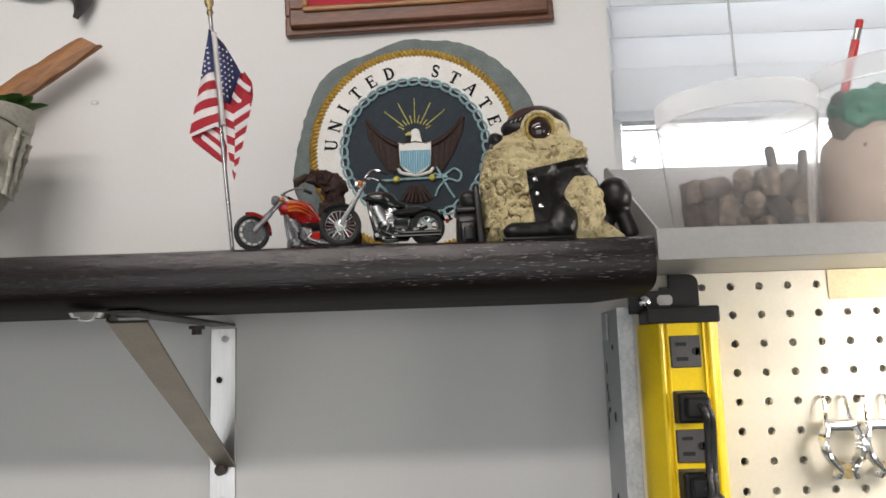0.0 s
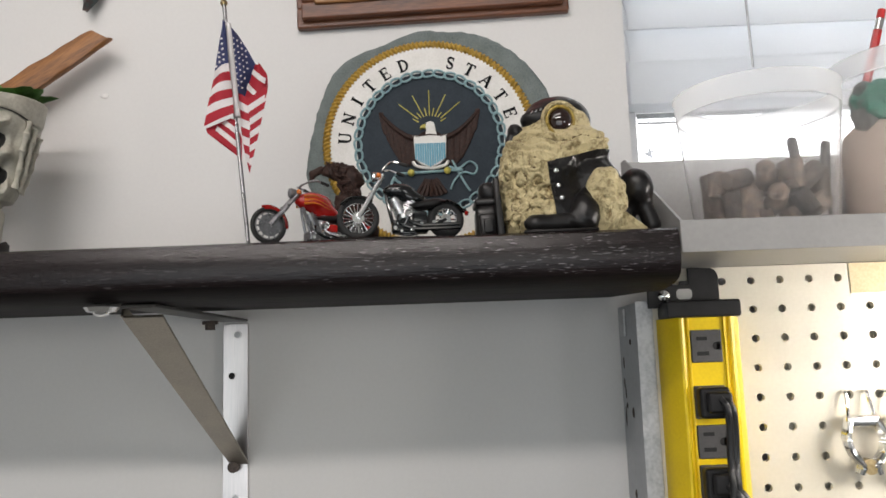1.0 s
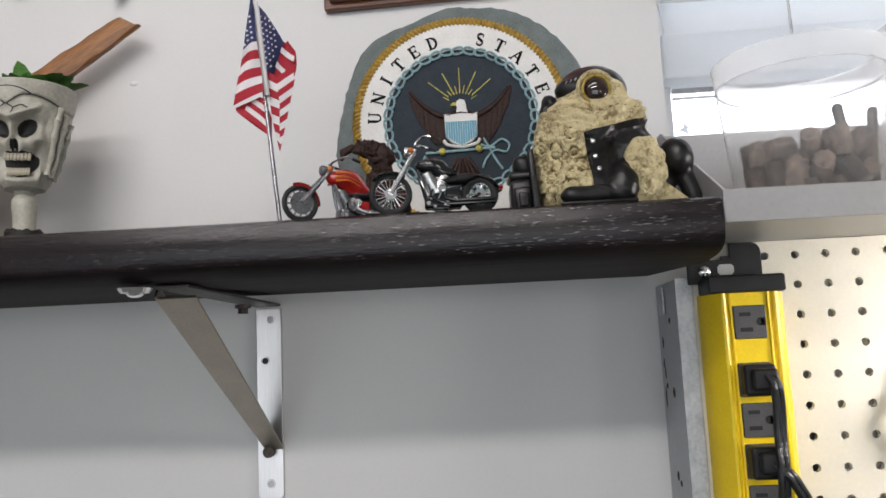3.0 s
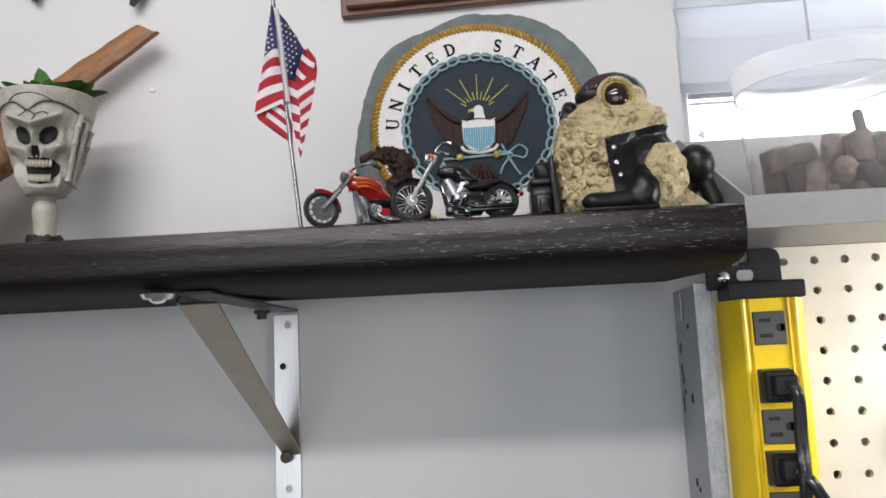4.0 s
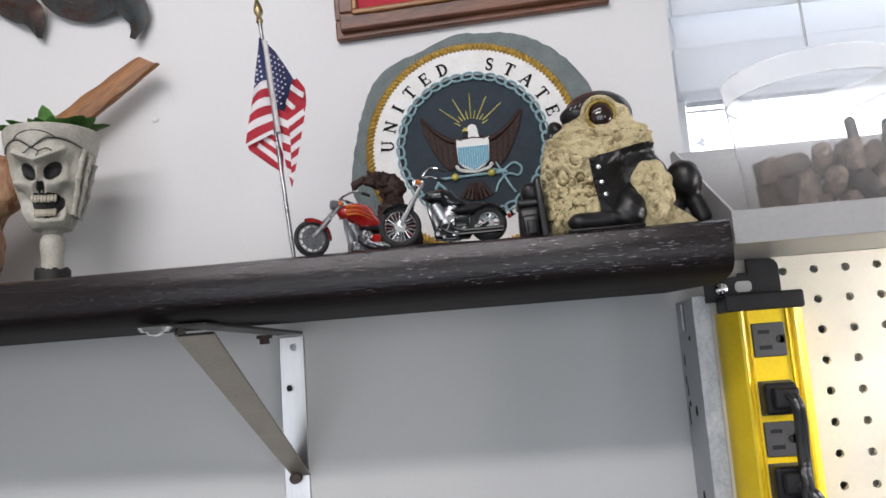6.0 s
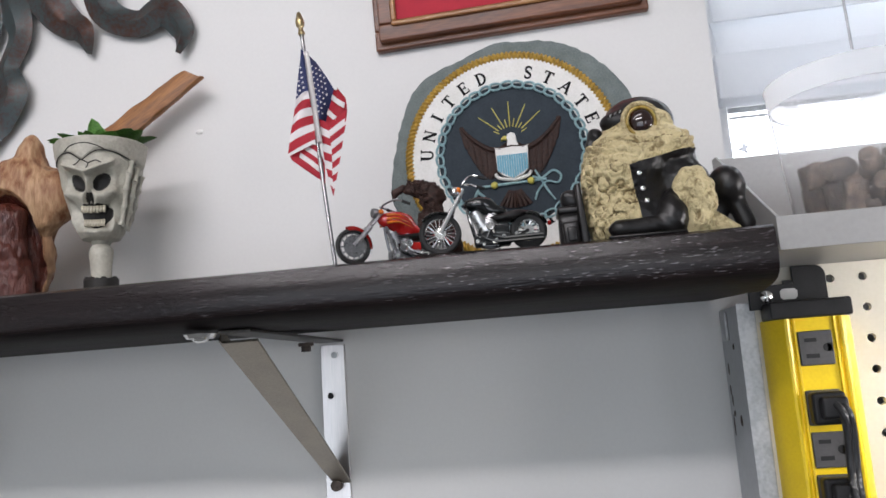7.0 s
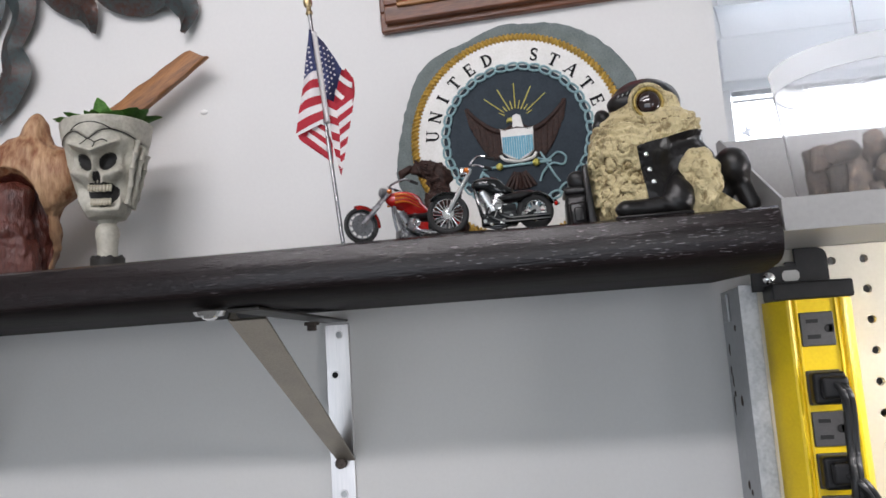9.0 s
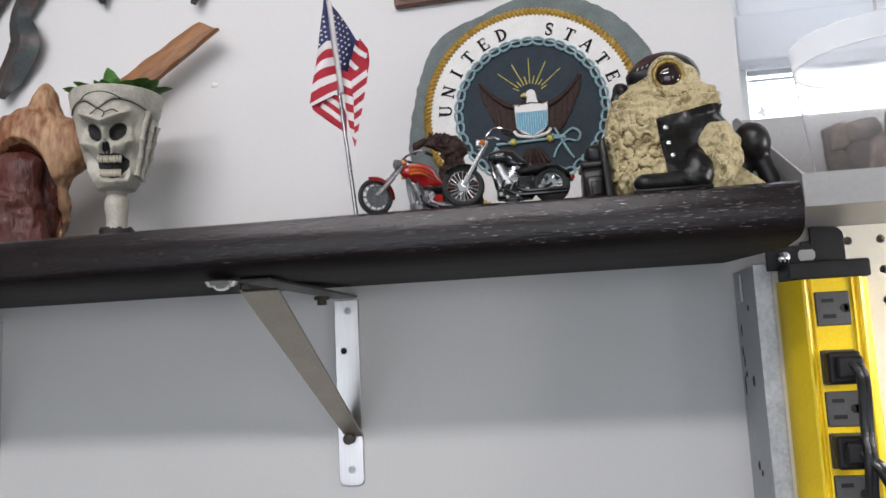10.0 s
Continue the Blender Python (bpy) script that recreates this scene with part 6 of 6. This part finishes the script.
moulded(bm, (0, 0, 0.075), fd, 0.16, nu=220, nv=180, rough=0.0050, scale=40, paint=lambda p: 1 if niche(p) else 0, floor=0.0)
for v in bm.verts:
    q = ((v.co.x - NX) / NA) ** 2 + ((v.co.z - NZ) / NB) ** 2
    if q < 1.15 and v.co.y < 0:
        v.co.y += 0.020 * min(1, max(0, (1.15 - q) / 0.35))
    v.co += Vector((noise.noise(v.co * 160), 0, 0)) * 0.0008 + v.co.normalized() * 0.0012 * noise.noise(Vector((v.co.x * 120, v.co.y * 120, v.co.z * 30)))
fi = lambda p: soft_union([ell(p, (0.008, -0.017, 0.030), (0.027, 0.018, 0.036)), ell(p, (0.008, -0.018, 0.074), (0.019, 0.016, 0.030)), ell(p, (0.008, -0.020, 0.098), (0.020, 0.014, 0.014)), ell(p, (0.000, -0.024, 0.050), (0.012, 0.014, 0.024))], 0.012)
moulded(bm, (0.008, -0.017, 0.052), fi, 0.09, nu=90, nv=70, mi=1, rough=0.0034, scale=75, floor=0.0)
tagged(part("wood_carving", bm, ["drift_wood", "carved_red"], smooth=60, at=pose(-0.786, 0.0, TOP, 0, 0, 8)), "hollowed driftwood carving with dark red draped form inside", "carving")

# ==== metal sun on the wall ====
sun = thing("metal_sun", pose(-0.800, WALL, 2.120), "dark patinated copper sun wall ornament with wavy rays", "wall ornament")


def sun_ray(pts, widths):
    bm = bmesh.new()
    line = spline([(x, 0, z) for x, z in pts], 8)
    ws = [np.interp(i / (len(line) - 1), np.linspace(0, 1, len(widths)), widths) for i in range(len(line))]
    rows = []
    for i, p in enumerate(line):
        d = (line[min(i + 1, len(line) - 1)] - line[max(i - 1, 0)]).normalized()
        s = Vector((d.z, 0, -d.x))
        row = []
        for q in range(9):
            t = (q - 4) / 4
            row.append(bm.verts.new(p + s * ws[i] * t + Vector((0, -0.012 - 0.0075 * (1 - abs(t)) ** 1.3 + 0.003 * math.sin(i * 0.35), 0))))
        rows.append(row)
    for a, b in zip(rows, rows[1:]):
        for q in range(8):
            bm.faces.new([a[q], a[q + 1], b[q + 1], b[q]])
    bmesh.ops.solidify(bm, geom=bm.faces[:], thickness=0.0025)
    part("ray", bm, "copper_patina", sun, smooth=50)


sun_ray([(0.010, -0.050), (0.050, -0.085), (0.068, -0.140), (0.105, -0.158), (0.140, -0.150), (0.160, -0.175), (0.157, -0.204)], [0.020, 0.022, 0.018, 0.016, 0.019, 0.014, 0.002])
sun_ray([(0.0, -0.055), (-0.015, -0.090), (0.005, -0.130), (0.022, -0.148), (0.040, -0.162), (0.046, -0.188)], [0.020, 0.026, 0.022, 0.018, 0.015, 0.002])
sun_ray([(-0.020, -0.055), (-0.050, -0.100), (-0.040, -0.150), (-0.058, -0.190), (-0.048, -0.225), (-0.070, -0.262), (-0.075, -0.288)], [0.020, 0.022, 0.016, 0.013, 0.020, 0.017, 0.003])
sun_ray([(-0.045, -0.045), (-0.085, -0.090), (-0.080, -0.140), (-0.105, -0.180), (-0.100, -0.215)], [0.020, 0.022, 0.016, 0.016, 0.002])
for k in range(8):
    a = radians(-10 + 27 * k)
    ca, sa = math.cos(a), math.sin(a)
    sun_ray([(r * ca - o * sa, r * sa + o * ca) for r, o in ((0.06, 0), (0.10, 0.02), (0.14, -0.012), (0.18, 0.014), (0.215, 0.0))], [0.020, 0.022, 0.018, 0.014, 0.002])
bm = bmesh.new()
lathe(bm, [(0.0, 0.030), (0.03, 0.028), (0.055, 0.022), (0.075, 0.012), (0.080, 0.002), (0.0, 0.0005)], n=48, m=Matrix.Rotation(radians(90), 4, "X"))
part("disc", bm, "copper_patina", sun)


# ==== tubs on the tray ====
def tub(x, y, R, Rb, H, label):
    t = thing("plastic_tub", pose(x, y, 1.6156), label, "tub", "tubs on the tray")
    bm = bmesh.new()
    th = 0.0010
    zb = H - 0.019
    rb_ = Rb + (R - Rb) * 0.84
    out = [(Rb * 0.97, 0.0), (Rb, 0.003), (rb_, zb)]
    inn = [(r - th, max(z, th)) for r, z in out[::-1]]
    lathe(bm, [(0.0, 0.0)] + out + inn + [(0.0, th)], n=64)
    ob = part("wall", bm, "tub_plastic", t)
    ob.visible_shadow = False
    bm = bmesh.new()
    lathe(bm, [(rb_ + 0.0005, zb + 0.0002), (R - 0.002, zb + 0.002), (R - 0.001, H - 0.002), (R, H), (R - 0.0012, H + 0.0004), (R - 0.0034, zb + 0.0026), (rb_ - 0.0008, zb + 0.0012), (rb_ + 0.0005, zb + 0.0002)], n=72)
    ob = part("rim_band", bm, "tub_rim_plastic", t)
    ob.visible_shadow = False
    return t


tub(-0.005, -0.058, 0.0662, 0.0530, 0.135, "clear plastic tub half full of brown corks")
tub(0.140, -0.034, 0.0680, 0.0630, 0.165, "clear plastic tub holding a pinkish foam roll and rags")
rng = random.Random(21)
cork_mesh = None
for i in range(51):
    lay = i // 17
    a, r = rng.uniform(0, 2 * math.pi), 0.026 * math.sqrt(rng.random())
    if i % 17 < 13:
        a, r = 2 * math.pi * (i % 17) / 13 + lay * 0.24 + rng.uniform(-0.10, 0.10), 0.0405
    z = 0.013 + 0.0205 * lay + rng.uniform(-0.002, 0.004)
    if cork_mesh is None:
        bm = bmesh.new()
        lathe(bm, [(0.0, -0.0135), (0.0080, -0.0135), (0.0092, -0.0120), (0.0094, 0.000), (0.0092, 0.0120), (0.0080, 0.0135), (0.0040, 0.0138), (0.0, 0.0132)], n=18)
        for v in bm.verts:
            v.co += v.co.normalized() * 0.0024 * noise.noise(v.co * 170)
        ob = part("cork", bm, "cork")
        cork_mesh = ob.data
    else:
        ob = new("cork", cork_mesh)
    ob.matrix_basis = Matrix.Translation((-0.004 + r * math.cos(a), -0.058 + r * math.sin(a), 1.6156 + z + 0.002)) @ Euler((rng.choice((0.25, 0.25, 1.5)) * rng.uniform(-1, 1), rng.uniform(-0.3, 0.3), rng.uniform(0, 6))).to_matrix().to_4x4() @ Matrix.Scale(rng.uniform(0.72, 0.92), 4)
    tagged(ob, "dark grey-brown used cork in the tub", "cork", "corks in the tub")
for x, y, tilt in ((0.024, -0.078, -7), (0.040, -0.062, 5)):
    bm = bmesh.new()
    rod(bm, (0, 0, 0), (0, 0, 0.086), 0.0042, 0.0040, n=14)
    ball(bm, (0, 0, 0.086), 0.0040, u=12, v=8)
    tagged(part("dark_peg", bm, "dark_steel", at=pose(x, y, 1.6186, 0, tilt, 0)), "dark wooden peg standing among the corks", "peg", "pegs in the tub")
bm = bmesh.new()
lathe(bm, [(0.0, 0.0), (0.050, 0.0), (0.056, 0.003), (0.0585, 0.010), (0.0590, 0.030), (0.0595, 0.060), (0.0595, 0.092), (0.0580, 0.102), (0.052, 0.108), (0.030, 0.109), (0.0, 0.108)], n=64)
for v in bm.verts:
    v.co += v.co.normalized() * 0.0016 * noise.noise(v.co * 45)
rollf = tagged(part("foam_roll", bm, "foam_pink", at=pose(0.140, -0.034, 1.6180)), "pinkish-beige worn foam roll inside the tub", "foam roll")
for az, z in ((-125, 0.062), (-118, 0.040), (-140, 0.090), (-100, 0.075), (-131, 0.018)):
    bm = bmesh.new()
    a = radians(az)
    ball(bm, (0.0594 * math.cos(a), 0.0594 * math.sin(a), z), (0.0016, 0.0016, 0.0018), u=10, v=6)
    part("fleck", bm, "dirt", rollf)
bm = bmesh.new()
rag = lambda p: soft_union([ell(p, (0, 0, 0), (0.032, 0.030, 0.018)), ell(p, (-0.018, -0.006, 0.006), (0.022, 0.020, 0.016)), ell(p, (0.010, 0.0, 0.012), (0.024, 0.022, 0.014))], 0.01)
moulded(bm, (0, 0, 0.002), rag, 0.06, nu=80, nv=50, rough=0.006, scale=70)
tagged(part("green_rag", bm, "green_rag", at=pose(0.120, -0.052, 1.737)), "crumpled green rag on top of the foam roll", "rag")
bm = bmesh.new()
moulded(bm, (0, 0, 0), lambda p: ell(p, (0, 0, 0), (0.008, 0.016, 0.022)), 0.06, nu=60, nv=40, rough=0.004, scale=70)
tagged(part("grey_rag", bm, "dark_rag", at=pose(0.088, -0.050, 1.738)), "crumpled dark grey rag tucked on the edge of the foam roll", "rag")
pen = thing("pencil", pose(0.0935, -0.030, 1.733, 0, 17, 0), "red pencil standing tip down in the tub", "pencil")
bm = bmesh.new()
rod(bm, (0, 0, 0), (0, 0, 0.084), 0.0036, n=6)
part("barrel", bm, "pencil_red", pen)
bm = bmesh.new()
rod(bm, (0, 0, 0.0842), (0, 0, 0.095), 0.0038, n=14)
part("ferrule", bm, "chrome", pen, "silver metal ferrule")
bm = bmesh.new()
rod(bm, (0, 0, 0.0952), (0, 0, 0.104), 0.0035, 0.0033, n=14)
part("eraser", bm, "pencil_red", pen)

# ==== chrome clips on the pegboard ====
for x in (0.079, 0.114):
    hk = thing("spring_clip", pose(x, -0.0008, 1.470), "chrome spring clip hooked into the pegboard", "clip", "clips on the pegboard")
    bm = bmesh.new()
    for s in (-0.009, 0.009):
        tube(bm, spline([(s, 0.004, 0.030), (s, -0.004, 0.031), (s * 1.05, -0.007, 0.022), (s * 1.2, -0.010, 0.010)], 6), 0.0017, n=8)
    part("hook", bm, "chrome", hk)
    bm = bmesh.new()
    box(bm, -0.0145, 0.0145, -0.014, -0.003, 0.002, 0.012, 0.003, seg=3)
    part("bridge", bm, "chrome", hk)
    for s in (-1, 1):
        bm = bmesh.new()
        line = spline([(s * 0.012, -0.010, 0.006), (s * 0.0155, -0.013, -0.006), (s * 0.0130, -0.014, -0.018), (s * 0.0060, -0.014, -0.028), (s * 0.0075, -0.013, -0.036)], 6)
        for off in (-0.0035, 0.0, 0.0035):
            tube(bm, [p + Vector((0, off, 0)) for p in line], 0.0028, n=8)
        part("jaw", bm, "chrome", hk)
    bm = bmesh.new()
    rod(bm, (0, -0.018, -0.030), (0, -0.008, -0.030), 0.0065, n=20)
    part("roller", bm, "brass", hk)

# ==== work lamp beside the pegboard ====
wl = thing("work_lamp", pose(0.275, -0.185, 1.575), "small black clip-on work lamp aimed at the pegboard", "lamp")
bm = bmesh.new()
mm = look((0, 0, 0), (-0.170, 0.185, -0.060))
lathe(bm, [(0.045, 0.012), (0.050, -0.004), (0.0515, -0.004), (0.047, 0.014), (0.030, 0.045), (0.012, 0.060), (0.0, 0.060), (0.0, 0.057), (0.028, 0.043)], n=40, m=mm)
part("shade", bm, "black_plastic", wl)
bm = bmesh.new()
tube(bm, spline([mm @ Vector((0, 0, 0.058)), (0.07, -0.08, 0.06), (0.09, -0.02, 0.055), (0.09, 0.033, 0.050)], 8), 0.005, n=10)
part("gooseneck", bm, "black_plastic", wl)
